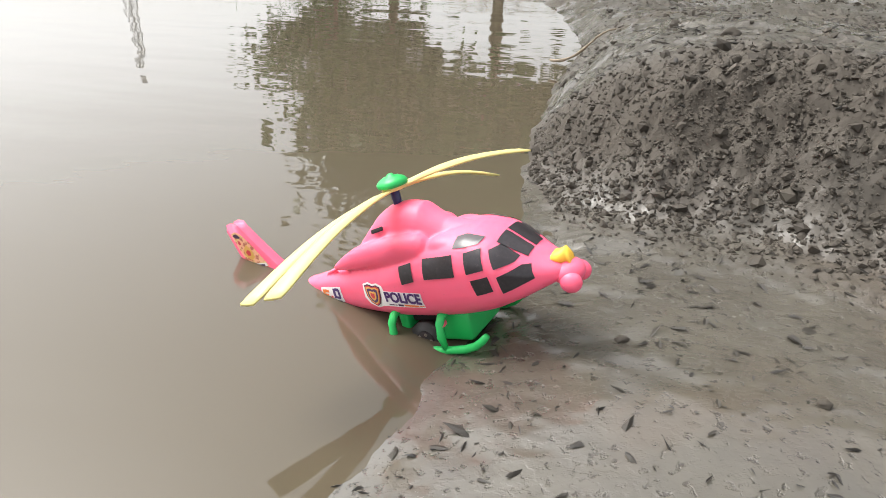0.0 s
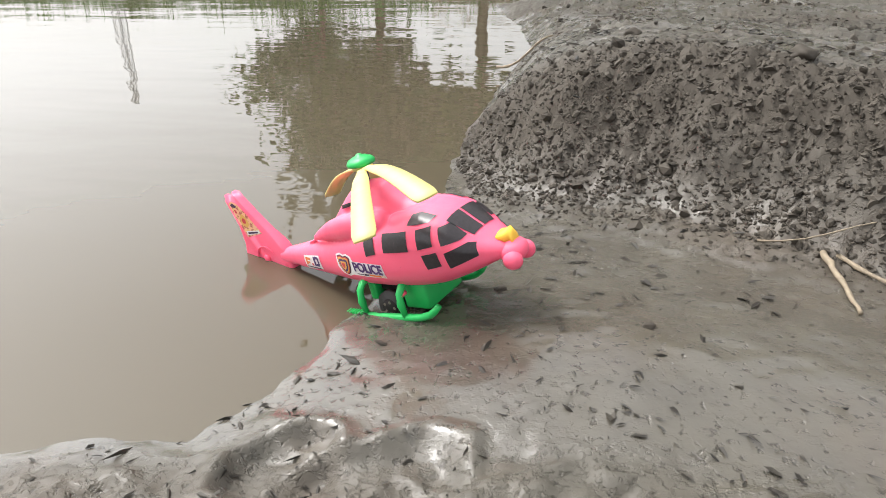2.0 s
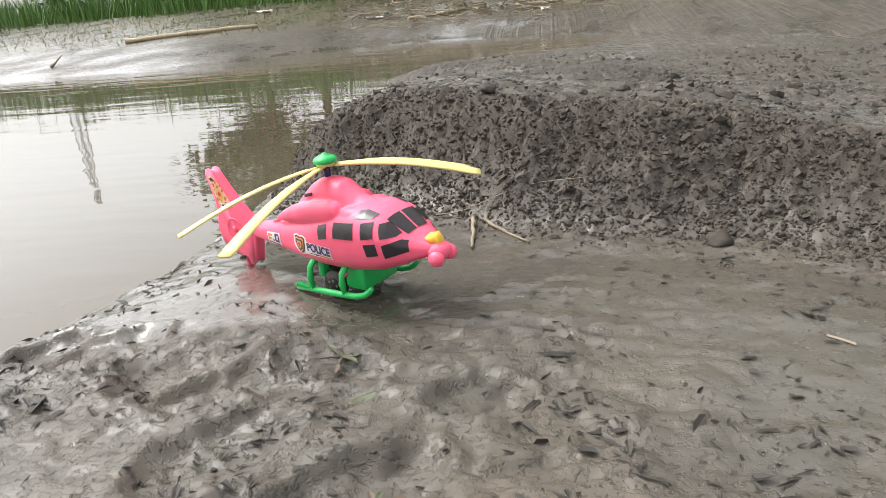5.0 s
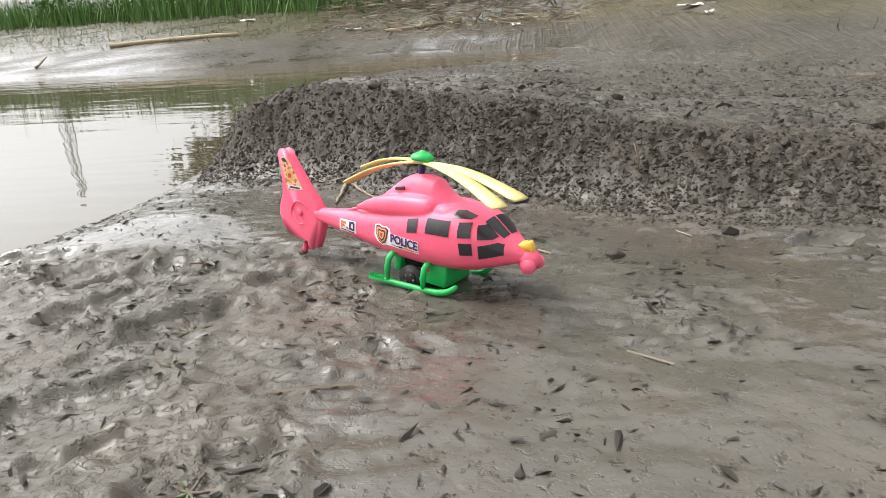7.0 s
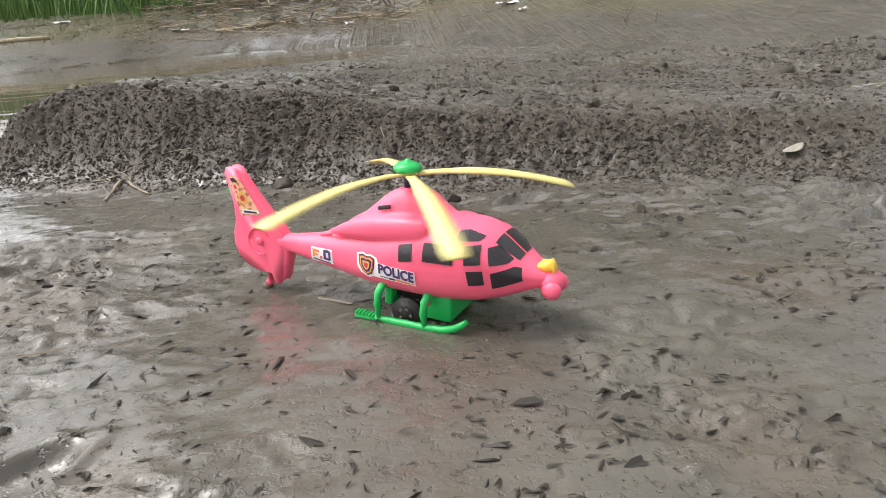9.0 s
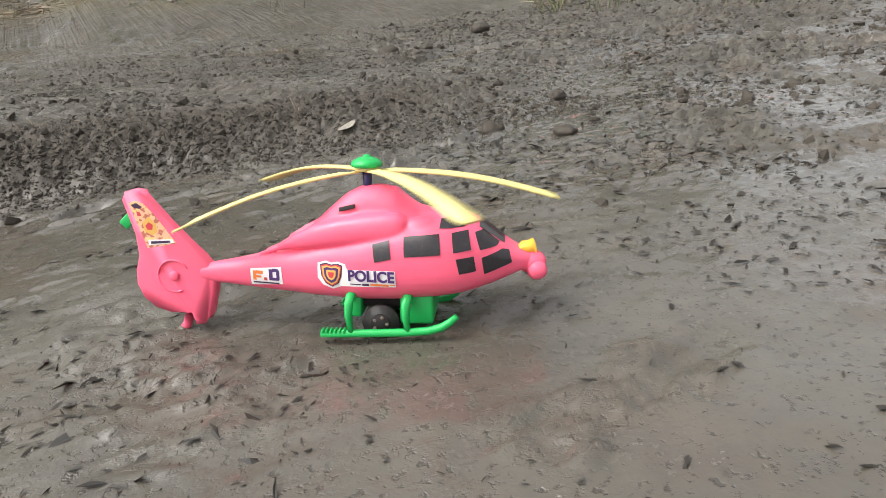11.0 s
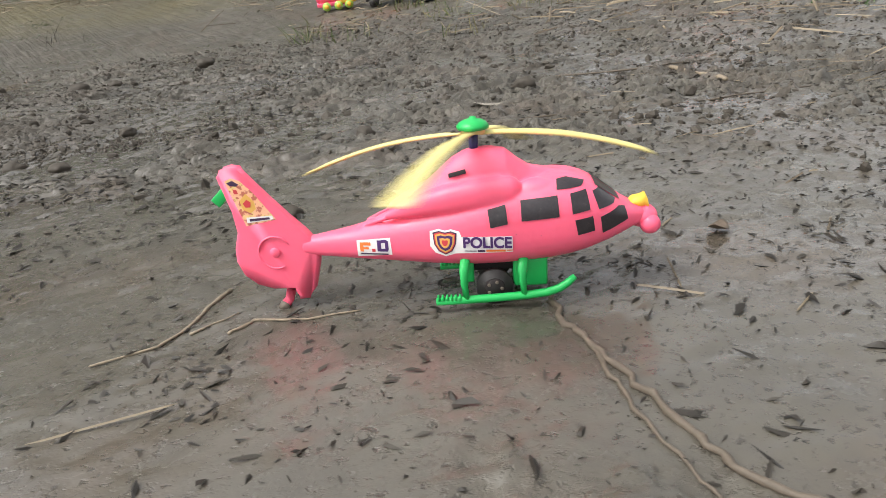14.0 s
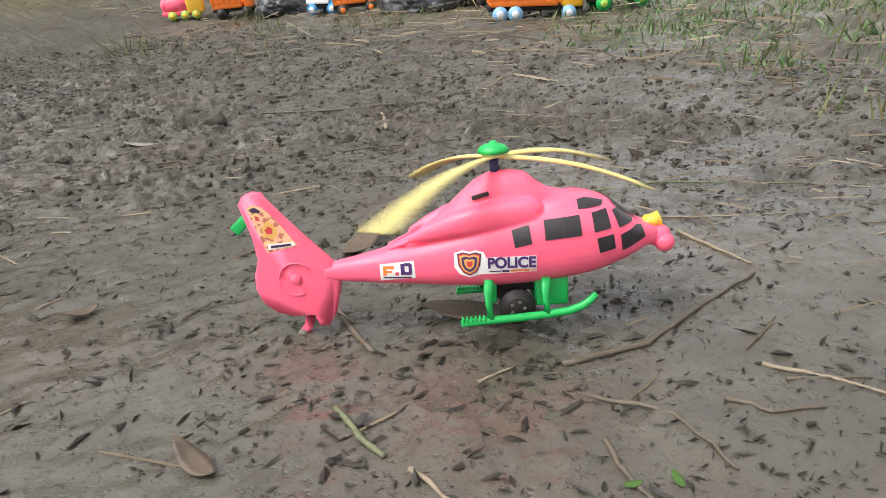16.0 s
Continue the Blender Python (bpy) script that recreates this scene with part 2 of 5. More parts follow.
def fbm(x, y, size, octaves=4, seed=1, gain=0.5):
    t, a, s = 0, 1.0, 0
    for k in range(octaves):
        f = 2.03 ** k / size
        t = t + a * (vnoise(x * f + 17.3 * k, y * f - 9.1 * k, seed + k) - 0.5)
        s += a
        a *= gain
    return t / s * 2


def lumps(x, y, size, seed):
    """Rounded clods: 1 in the middle of a clod, 0 in the cracks between."""
    xs, ys = x / size, y / size
    xi, yi = np.floor(xs).astype(np.int64), np.floor(ys).astype(np.int64)
    d1, d2 = np.full(x.shape, 9.0), np.full(x.shape, 9.0)
    for i in (-1, 0, 1):
        for j in (-1, 0, 1):
            cx, cy = xi + i, yi + j
            px = cx + vnoise(cx + 0.0, cy + 0.0, seed)
            py = cy + vnoise(cx + 0.0, cy + 0.0, seed + 5)
            d = np.hypot(px - xs, py - ys)
            d2 = np.minimum(d2, np.maximum(d1, d))
            d1 = np.minimum(d1, d)
    return np.clip((d2 - d1) * 1.6, 0, 1) ** 0.6


WATER_Z = -0.026
FAR_X = [-40, -20, -4.5, -3.6, -2.7, -2.0, -1.0, 0.3, 1.0, 1.5, 2.2, 4.0, 40]
FAR_Y = [7.5, 7.5, 6.4, 6.6, 7.0, 7.6, 8.0, 7.8, 7.3, 5.2, 4.3, 3.6, 3.6]
POND = [(-40, -8), (-12, -3), (-4, 0.0), (-1.4, 0.60), (-0.75, 0.93), (-0.445, 1.07), (-0.32, 1.12), (-0.28, 1.19), (-0.257, 1.28), (-0.237, 1.38), (-0.222, 1.52),
        (-0.225, 1.67), (-0.25, 1.82), (-0.25, 1.97), (-0.24, 2.22), (-0.23, 2.52), (-0.21, 2.92), (-0.31, 3.5), (-0.50, 4.1), (-0.36, 4.45), (0.20, 4.70), (0.55, 5.3),
        (0.88, 6.1), (1.05, 7.0), (0.3, 7.7), (-1.0, 7.9), (-2.0, 7.5), (-2.7, 6.9), (-3.6, 6.5), (-4.5, 6.3), (-20, 7.4), (-40, 7.4)]


def pond_distance(x, y):
    """Metres from the waterline; above zero in the water."""
    best, inside = np.full(x.shape, 1e9), np.zeros(x.shape, bool)
    for (ax, ay), (bx, by) in zip(POND, POND[1:] + POND[:1]):
        ex, ey = bx - ax, by - ay
        t = np.clip(((x - ax) * ex + (y - ay) * ey) / (ex * ex + ey * ey), 0, 1)
        best = np.minimum(best, np.hypot(x - ax - t * ex, y - ay - t * ey))
        cross = ((ay > y) != (by > y)) & (x < (bx - ax) * (y - ay) / ((by - ay) or 1e-9) + ax)
        inside ^= cross
    return np.where(inside, best, -best)


BANK_X = [-0.40, -0.26, -0.16, -0.05, 0.10, 0.20, 0.30, 0.45, 0.66, 0.83, 1.0, 1.2, 1.5, 1.8, 2.2, 3.0]
BANK_Y = [1.93, 1.80, 1.69, 1.63, 1.595, 1.545, 1.48, 1.43, 1.395, 1.285, 1.24, 1.22, 1.15, 1.08, 1.0, 0.9]
BANK_H = [0.14, 0.155, 0.165, 0.175, 0.180, 0.180, 0.175, 0.165, 0.148, 0.122, 0.100, 0.085, 0.060, 0.040, 0.022, 0.01]
BANK_W = [0.16, 0.16, 0.16, 0.17, 0.19, 0.19, 0.19, 0.18, 0.18, 0.18, 0.20, 0.22, 0.28, 0.32, 0.4, 0.5]
# footprints: x, y, half length, half width, turn
PRINTS = [(-0.15, 1.075, 0.07, 0.045, 0.4), (-0.01, 1.03, 0.075, 0.05, 0.2), (0.145, 1.02, 0.08, 0.05, -0.2), (-0.22, 1.09, 0.05, 0.035, 0.9),
          (0.24, 0.85, 0.07, 0.045, 0.7), (0.03, 1.00, 0.06, 0.04, 0.5), (0.41, 0.57, 0.06, 0.04, 0.2),
          (0.10, 0.90, 0.07, 0.05, 1.0), (0.32, 0.98, 0.05, 0.035, 0.3), (0.55, 0.50, 0.05, 0.03, 0.8),
          (0.23, 0.66, 0.08, 0.05, 0.5), (1.06, 1.13, 0.05, 0.03, 0.4)]
PUDDLES = [(2.06, 3.18, 0.30, 0.16, -0.85), (2.42, 2.12, 0.22, 0.09, 0.3)]


def terrain(x, y):
    """Height, crumbly soil, wetness, sward and torn relief over the plan."""
    dp = pond_distance(x, y) + 0.018 * fbm(x, y, 0.22, 4, 3) + 0.012 * fbm(x, y, 0.05, 3, 8)
    land = np.maximum(-dp, 0)
    by, bh, bw = np.interp(x, BANK_X, BANK_Y), np.interp(x, BANK_X, BANK_H), np.interp(x, BANK_X, BANK_W)
    s = y - by + 0.05 * fbm(x, y, 0.25, 3, 21)
    up = ease(s / bw)
    bank = bh * up * (1 - 0.80 * ease((s - 0.30) / 1.7)) * ease((5.6 - y) / 1.5)
    bank = bank * (1 - np.exp(-(land / 0.11) ** 1.25))
    north = np.clip(y - np.interp(x, FAR_X, FAR_Y), 0, None)
    east = np.clip(x - 3.55 + 0.15 * fbm(x, y, 0.8, 3, 5), 0, None)
    rise = np.minimum(0.105 * north, 0.55) + np.minimum(0.10 * east, 0.30) * ease((y + 6) / 4)
    rise = np.minimum(rise, 0.6)
    z = WATER_Z + 0.029 * (1 - np.exp(-land / 0.10)) + bank + rise
    z = z + 0.018 * np.exp(-((x - 0.02) / 0.15) ** 2 - ((y - 1.265) / 0.12) ** 2)
    z = np.where(dp > 0, WATER_Z - np.minimum(0.22 * dp, 0.45), z)
    dry = ease(land / 0.05)
    patchy = np.clip(0.5 + 1.6 * fbm(x, y, 0.30, 4, 81), 0, 1)
    crumb = np.clip(up * ease((bh - 0.012) / 0.03) * ease((3.6 - s) / 1.2) + 0.35 * ease((s + 0.12) / 0.12) * ease((bh - 0.03) / 0.05), 0, 1) * ease((6.0 - y) / 2)
    crumb = np.maximum(crumb, 0.85 * ease(north / 0.3) * ease((2.4 - north) / 0.8))
    top = ease((s - bw - 0.03) / 0.16)
    crumb = crumb * (1 - top * (0.97 - 0.40 * patchy))
    slope = np.clip(4 * up * (1 - up), 0, 1)
    # crumbling face: clods of several sizes, caved and undercut unevenly
    wx, wy = x + 0.016 * fbm(x, y, 0.03, 3, 2), y + 1.3 * bank + 0.016 * fbm(x, y, 0.035, 3, 7)
    z = z + dry * crumb * (0.013 * (lumps(wx, wy, 0.034, 11) - 0.5) * (0.65 + 0.6 * slope) + 0.008 * (lumps(wx, wy, 0.015, 31) - 0.5)
                           + 0.020 * fbm(x, y, 0.16, 3, 41) * (0.5 + slope) + 0.016 * fbm(x, wy, 0.042, 4, 43, 0.7))
    # the flat: smooth where the water has lain, torn where it has been trodden
    flat = 1 - crumb
    d = (y - 1.36 + 0.75 * x) / 1.25
    trod = ease((1.20 + 0.08 * fbm(x, y, 0.2, 2, 33) - y) / 0.10) * ease((0.56 + 0.12 * fbm(x, y, 0.3, 2, 35) - x) / 0.22)
    back = ease((d - 0.22) / 0.55)
    torn = np.clip(0.10 + 0.85 * trod + back * (0.05 + 0.80 * patchy ** 3) + 0.45 * ease((fbm(x, y, 0.22, 3, 37) - 0.16) / 0.2) + 0.2 * top + 0.18 * ease((x - 1.9) / 0.8), 0, 1) * dry
    z = z + dry * flat * (0.005 * fbm(x, y, 0.45, 3, 51) + 0.0030 * fbm(x * 0.8 + y * 0.5, y - 0.4 * x, 0.09, 3, 61, 0.55))
    ax, ay = x + 0.022 * fbm(x, y, 0.07, 3, 9), y + 0.022 * fbm(x, y, 0.07, 3, 19)
    p1 = fbm(ax * 0.8, ay * 1.35, 0.075, 4, 71, 0.6)
    p2 = fbm(ax * 0.8, ay * 1.4, 0.030, 3, 75, 0.6)
    z = z + dry * flat * torn * (1 - 0.4 * trod) * ((0.0065 + 0.005 * back) * ease((p1 - 0.06) / 0.10) - (0.0065 + 0.004 * back) * ease((-0.16 - p1) / 0.10) + 0.0050 * ease((p2 - 0.12) / 0.12) + 0.006 * p2)
    z = z + 0.006 * trod * dry * (np.clip(1 - np.abs(p1) * 6, 0, 1) * patchy - 0.25)
    # wheel ruts across the wet flat
    u, v = 0.88 * (x - 2.0) + 0.47 * (y - 1.15), -0.47 * (x - 2.0) + 0.88 * (y - 1.15) - 0.10 * (x - 2.0) ** 2
    rut = np.exp(-((v - 0.02) / 0.13) ** 2) * ease((u + 0.9) / 0.5) * ease((1.5 - u) / 0.6)
    z = z + rut * flat * (0.004 * np.sin(v * 115 + 2 * fbm(x, y, 0.2, 2, 91)) - 0.006)
    torn = torn * (1 - 0.8 * rut)
    wob, rim = fbm(x, y, 0.05, 3, 13), fbm(x, y, 0.04, 3, 15)
    for px, py, a, b, turn in PRINTS:
        c, t = math.cos(turn), math.sin(turn)
        r = np.hypot((c * (x - px) + t * (y - py)) / a, (-t * (x - px) + c * (y - py)) / b) * (1 + 0.30 * wob)
        z = z + (-0.013 * np.exp(-np.clip(r, 0, 5) ** 6) + 0.008 * np.exp(-((r - 1.16) / 0.18) ** 2) * (0.6 + 0.9 * rim)) * dry
    for px, py, a, b, turn in PUDDLES:
        c, t = math.cos(turn), math.sin(turn)
        r = np.hypot((c * (x - px) + t * (y - py)) / a, (-t * (x - px) + c * (y - py)) / b) * (1 + 0.25 * fbm(x, y, 0.3, 3, 19))
        z = z - 0.035 * np.exp(-np.clip(r, 0, 4) ** 3)
    z = z - 0.007 * np.exp(-((s + 0.10) / 0.07) ** 2) * ease((bh - 0.08) / 0.04) * dry
    wet = np.clip(0.50 + 0.25 * back + 1.0 * np.exp(-land / 0.75) + 0.9 * fbm(x, y, 0.5, 3, 101) + 0.8 * rut, 0, 1) * (1 - 0.75 * crumb)
    wet = np.clip(wet + 0.3 * back * (1 - crumb), 0, 1) * (1 - 0.4 * ease((x - 2.6) / 1.2))
    wet = np.maximum(wet, 0.95 * np.exp(-((s + 0.10) / 0.10) ** 2) * ease((bh - 0.05) / 0.05)) * (1 - 0.8 * crumb)
    sward = np.clip(ease((north - 1.0) / 1.6) + 0.75 * ease((east - 0.7) / 1.2) * ease((4.5 - np.abs(y - 1)) / 2), 0, 1) * np.clip(0.75 + 0.9 * fbm(x, y, 0.7, 4, 111), 0, 1)
    return z, crumb, wet, sward, torn


GRID = {}


def on_grid(name, x, y):
    """A value of the finished ground sheet at places on the plan."""
    gx, gy, v = GRID["x"], GRID["y"], GRID[name]
    i, j = np.clip(np.searchsorted(gx, x) - 1, 0, len(gx) - 2), np.clip(np.searchsorted(gy, y) - 1, 0, len(gy) - 2)
    u, w = (x - gx[i]) / (gx[i + 1] - gx[i]), (y - gy[j]) / (gy[j + 1] - gy[j])
    return (v[j, i] * (1 - u) + v[j, i + 1] * u) * (1 - w) + (v[j + 1, i] * (1 - u) + v[j + 1, i + 1] * u) * w


def ground_at(x, y):
    return float(on_grid("z", np.array([float(x)]), np.array([float(y)]))[0])


def spread(lo, hi, step, reach):
    """Even steps from lo to hi, then ever wider ones out to the reach."""
    mid = list(np.arange(lo, hi + step / 2, step))
    out, d, p = [], step, mid[-1]
    while p < reach:
        d *= 1.014 if d < 0.03 else 1.08
        p += d
        out.append(p)
    inn, d, p = [], step, mid[0]
    while p > -reach:
        d *= 1.05
        p -= d
        inn.append(p)
    return np.array(inn[::-1] + mid + out)


def build_ground():
    gx, gy = spread(-0.50, 3.15, 0.0050, 400), spread(-1.0, 2.0, 0.0050, 400)
    nx, ny = len(gx), len(gy)
    x, y = np.meshgrid(gx, gy)
    x, y = x.ravel(), y.ravel()
    z, soil, wet, sward, torn = terrain(x, y)
    GRID.update(x=gx, y=gy, z=z.reshape(ny, nx), soil=soil.reshape(ny, nx), wet=wet.reshape(ny, nx), torn=torn.reshape(ny, nx))
    me = bpy.data.meshes.new("ground")
    i = (np.arange(ny - 1)[:, None] * nx + np.arange(nx - 1)[None]).ravel()
    quads = np.stack([i, i + 1, i + nx + 1, i + nx], 1)
    me.vertices.add(len(x))
    me.vertices.foreach_set("co", np.stack([x, y, z], 1).astype(np.float32).ravel())
    me.loops.add(quads.size)
    me.loops.foreach_set("vertex_index", quads.ravel().astype(np.int32))
    me.polygons.add(len(quads))
    me.polygons.foreach_set("loop_start", np.arange(0, quads.size, 4, dtype=np.int32))
    me.polygons.foreach_set("use_smooth", np.ones(len(quads), bool))
    for name, v in (("soil", soil), ("wetness", wet), ("sward", sward), ("torn", torn)):
        me.attributes.new(name, "FLOAT", "POINT").data.foreach_set("value", v.astype(np.float32))
    me.update()
    me.validate()
    me.materials.append(MUD)
    return tagged(new("ground", me), "grey-brown wet mud flat with a raised crumbly bank", "mud ground", kind="structure")


build_ground()


def build_pond():
    bm = bmesh.new()
    pts = []
    for (ax, ay), (bx, by) in zip(POND, POND[1:] + POND[:1]):
        pts.append((ax, ay))
    cx, cy = -6.0, 3.2
    vs = [bm.verts.new((px + 0.10 * (1 if px > cx else -1) * (1 if abs(px) < 6 else 0), py + (0.2 if py > 5.3 else 0), WATER_Z)) for px, py in pts]
    bm.faces.new(vs)
    bmesh.ops.triangulate(bm, faces=bm.faces)
    return tagged(new("water", mesh_of("water", bm, WATER, False)), "murky brown pond water mirroring a pale sky", "water", kind="structure")


build_pond()
for px, py, a, b, turn in PUDDLES:
    bm = bmesh.new()
    bmesh.ops.create_circle(bm, cap_ends=True, segments=40, radius=1.0)
    bmesh.ops.transform(bm, matrix=Matrix.Translation((px, py, ground_at(px, py) + 0.016)) @ Matrix.Rotation(turn, 4, "Z") @ Matrix.Diagonal((a, b, 1, 1)), verts=bm.verts)
    tagged(new("puddle", mesh_of("puddle", bm, WATER, False)), "small shallow puddle of brown water on the mud", "puddle", kind="structure")


# ---- the toy helicopter: x ahead, y to its left, z up ----
HX = [-0.200, -0.188, -0.165, -0.145, -0.105, -0.07, -0.03, 0.005, 0.04, 0.06, 0.077, 0.090, 0.101, 0.113, 0.123, 0.131, 0.138]
HB = [0.062, 0.060, 0.058, 0.056, 0.053, 0.050, 0.048, 0.049, 0.052, 0.055, 0.059, 0.064, 0.068, 0.073, 0.077, 0.080, 0.083]
HT = [0.078, 0.080, 0.084, 0.088, 0.098, 0.108, 0.120, 0.130, 0.1365, 0.1365, 0.1325, 0.1255, 0.117, 0.108, 0.102, 0.098, 0.095]
HW = [0.009, 0.0105, 0.014, 0.018, 0.026, 0.034, 0.042, 0.0465, 0.0485, 0.0485, 0.0465, 0.043, 0.0385, 0.031, 0.024, 0.018, 0.012]
HN = 2.7


def section(x):
    return table(HX, HB, x), table(HX, HT, x), table(HX, HW, x)


def skin_y(x, z):
    """Half width of the body at that length and height."""
    b, t, w = section(x)
    u = min(0.985, abs((z - (b + t) / 2) / ((t - b) / 2)))
    return w * (1 - u ** HN) ** (1 / HN)


def loft(bm, rings):
    loops = [[bm.verts.new(p) for p in r] for r in rings]
    n = len(loops[0])
    for a, b in zip(loops, loops[1:]):
        for k in range(n):
            bm.faces.new((a[k], a[(k + 1) % n], b[(k + 1) % n], b[k]))
    bm.faces.new(list(reversed(loops[0])))
    bm.faces.new(loops[-1])


def oval(x, zb, zt, w, n=HN, count=36, y0=0.0):
    out = []
    for k in range(count):
        a = 2 * math.pi * k / count
        c, s = math.cos(a), math.sin(a)
        out.append((x, y0 + w * math.copysign(abs(c) ** (2 / n), c), (zb + zt) / 2 + (zt - zb) / 2 * math.copysign(abs(s) ** (2 / n), s)))
    return out


def patch(bm, poly, side, lift=0.0007, cells=6, mat=0, ycap=None):
    """A thin film laid on the flank: four or more corners in length and height."""
    pts = [Vector((p[0], p[1])) for p in poly]
    mid = sum(pts, Vector((0, 0))) / len(pts)

    def lay(p):
        y = skin_y(p.x, p.y) if ycap is None else ycap
        return (p.x, side * (y + lift), p.y)
    rings = [[bm.verts.new(lay(mid))]]
    edge = []
    for a, b in zip(pts, pts[1:] + pts[:1]):
        edge += [a.lerp(b, k / cells) for k in range(cells)]
    for r in (0.35, 0.7, 1.0):
        rings.append([bm.verts.new(lay(mid.lerp(p, r))) for p in edge])
    n = len(edge)
    fs = []
    for k in range(n):
        fs.append(bm.faces.new((rings[0][0], rings[1][k], rings[1][(k + 1) % n])))
    for a, b in zip(rings[1:], rings[2:]):
        for k in range(n):
            fs.append(bm.faces.new((a[k], b[k], b[(k + 1) % n], a[(k + 1) % n])))
    for f in fs:
        f.material_index = mat


def rect(x0, x1, z0, z1, skew=0.0):
    return [(x0, z1), (x1, z1 + skew), (x1, z0 + skew), (x0, z0)]


def letters(name, text, size, m, mat, parent, width=None):
    """Raised thin lettering in the built-in typeface, as a mesh."""
    cu = bpy.data.curves.new(name, "FONT")
    cu.body, cu.size, cu.extrude, cu.align_x, cu.align_y = text, size, 0.00015, "CENTER", "CENTER"
    cu.offset = size * 0.034
    tmp = bpy.data.objects.new("tmp", cu)
    me = bpy.data.meshes.new_from_object(tmp)
    bpy.data.objects.remove(tmp)
    xs = [v.co.x for v in me.vertices]
    if width and xs:
        k = width / (max(xs) - min(xs))
        for v in me.vertices:
            v.co.x *= k
    me.transform(m)
    me.materials.clear()
    me.materials.append(mat)
    ob = new(name, me)
    ob.parent = parent
    return ob


def flank(x, z, side, lift=0.0012):
    """A pose on the flank: local x along the body, local y up, local z outward."""
    e = 0.004
    y = skin_y(x, z) + lift
    dx = (skin_y(x + e, z) - skin_y(x - e, z)) / (2 * e)
    dz = (skin_y(x, z + e) - skin_y(x, z - e)) / (2 * e)
    if side < 0:
        ax = Vector((1, -dx, 0)).normalized()
        up = Vector((0, -dz, 1)).normalized()
    else:
        ax = Vector((-1, -dx, 0)).normalized()
        up = Vector((0, dz, 1)).normalized()
    out = ax.cross(up).normalized()
    up = out.cross(ax)
    return Matrix(((ax.x, up.x, out.x, x), (ax.y, up.y, out.y, side * y), (ax.z, up.z, out.z, z), (0, 0, 0, 1)))


HELI = thing("toy_helicopter", "pink plastic toy police helicopter with yellow rotor and green skids", "toy helicopter")
HUB = Vector((-0.0235, 0.0, 0.176))
BLADES = []


def build_helicopter():
    bm = bmesh.new()
    xs = np.concatenate([np.linspace(-0.2, 0.09, 34), np.linspace(0.096, 0.138, 9)])
    loft(bm, [oval(x, *section(x)) for x in xs])
    shell = bm
    # nose: snub muzzle with two round bosses
    bm = bmesh.new()
    ball(bm, (0.137, 0, 0.0855), (0.0150, 0.0165, 0.0115), 28, 16)
    part("nose", bm, PINK, HELI)
    for s in (-1, 1):
        bm = bmesh.new()
        ball(bm, (0.1425, s * 0.0125, 0.0800), (0.0100, 0.0085, 0.0095), 20, 12)
        part("nose_boss", bm, PINK, HELI)
    # yellow beak-like cap on top of the nose, plain plastic
    bm = bmesh.new()
    loft(bm, [oval(0.1235, 0.097, 0.1005, 0.007, 2.2, 16), oval(0.1275, 0.096, 0.1055, 0.009, 2.2, 16), oval(0.134, 0.094, 0.1065, 0.0095, 2.2, 16),
              oval(0.1385, 0.093, 0.1095, 0.006, 2.0, 16), oval(0.1415, 0.0925, 0.1035, 0.007, 2.0, 16), oval(0.1425, 0.0925, 0.098, 0.006, 2.0, 16)])
    part("nose_beak", bm, BEAK, HELI, "yellow-orange nose cap")
    # engine housing: middle hump and two side pods, blown in one piece with the body
    bm = shell
    px = [-0.140, -0.123, -0.103, -0.086, -0.070, -0.046, -0.030, -0.010, 0.006, 0.016, 0.028, 0.042, 0.056]
    pt = [0.090, 0.0965, 0.106, 0.117, 0.131, 0.152, 0.1605, 0.1620, 0.1590, 0.1500, 0.1420, 0.1385, 0.1365]
    pw = [0.007, 0.010, 0.014, 0.018, 0.021, 0.0235, 0.0245, 0.025, 0.0245, 0.0235, 0.022, 0.019, 0.012]
    loft(bm, [oval(x, 0.075, table(px, pt, x), table(px, pw, x), 2.5, 32) for x in np.linspace(-0.14, 0.056, 36)])
    for s in (-1, 1):
        bm = shell
        nx_ = [-0.112, -0.095, -0.075, -0.05, -0.02, 0.0, 0.010, 0.017, 0.021]
        nr = [0.003, 0.0075, 0.0115, 0.0140, 0.0150, 0.0150, 0.0140, 0.0105, 0.004]
        nz = [0.102, 0.108, 0.114, 0.119, 0.1225, 0.1245, 0.1250, 0.1245, 0.1235]
        loft(bm, [oval(x, table(nx_, nz, x) - table(nx_, nr, x) * 1.05, table(nx_, nz, x) + table(nx_, nr, x) * 0.95, table(nx_, nr, x) * 0.85, 2.3, 22,
                       s * table([-0.112, -0.05, 0.02], [0.018, 0.0245, 0.0275], x)) for x in np.linspace(-0.112, 0.021, 24)])
        ball(bm, (0.034, s * 0.024, 0.1245), (0.020, 0.013, 0.0105), 20, 12)
        # no hole is cut: a near-black block stands for the shaded exhaust opening
        bm = bmesh.new()
        box(bm, (0, 0, 0), (0.017, 0.0016, 0.0042), 0.0007)
        bmesh.ops.transform(bm, matrix=pose(-0.0400, s * 0.0222, 0.1420, s * 24, -14, s * 7), verts=bm.verts)
        part("exhaust_slot_shade", bm, DARK, HELI)
        # moulded rib above the pod
        tube(shell, [(-0.135, s * 0.010, 0.0915), (-0.105, s * 0.0175, 0.1015), (-0.085, s * 0.021, 0.110), (-0.060, s * 0.0245, 0.1235), (-0.03, s * 0.0255, 0.134), (0.0, s * 0.0255, 0.1385)],
             [0.0012, 0.0025, 0.003, 0.003, 0.003, 0.0015], 8)
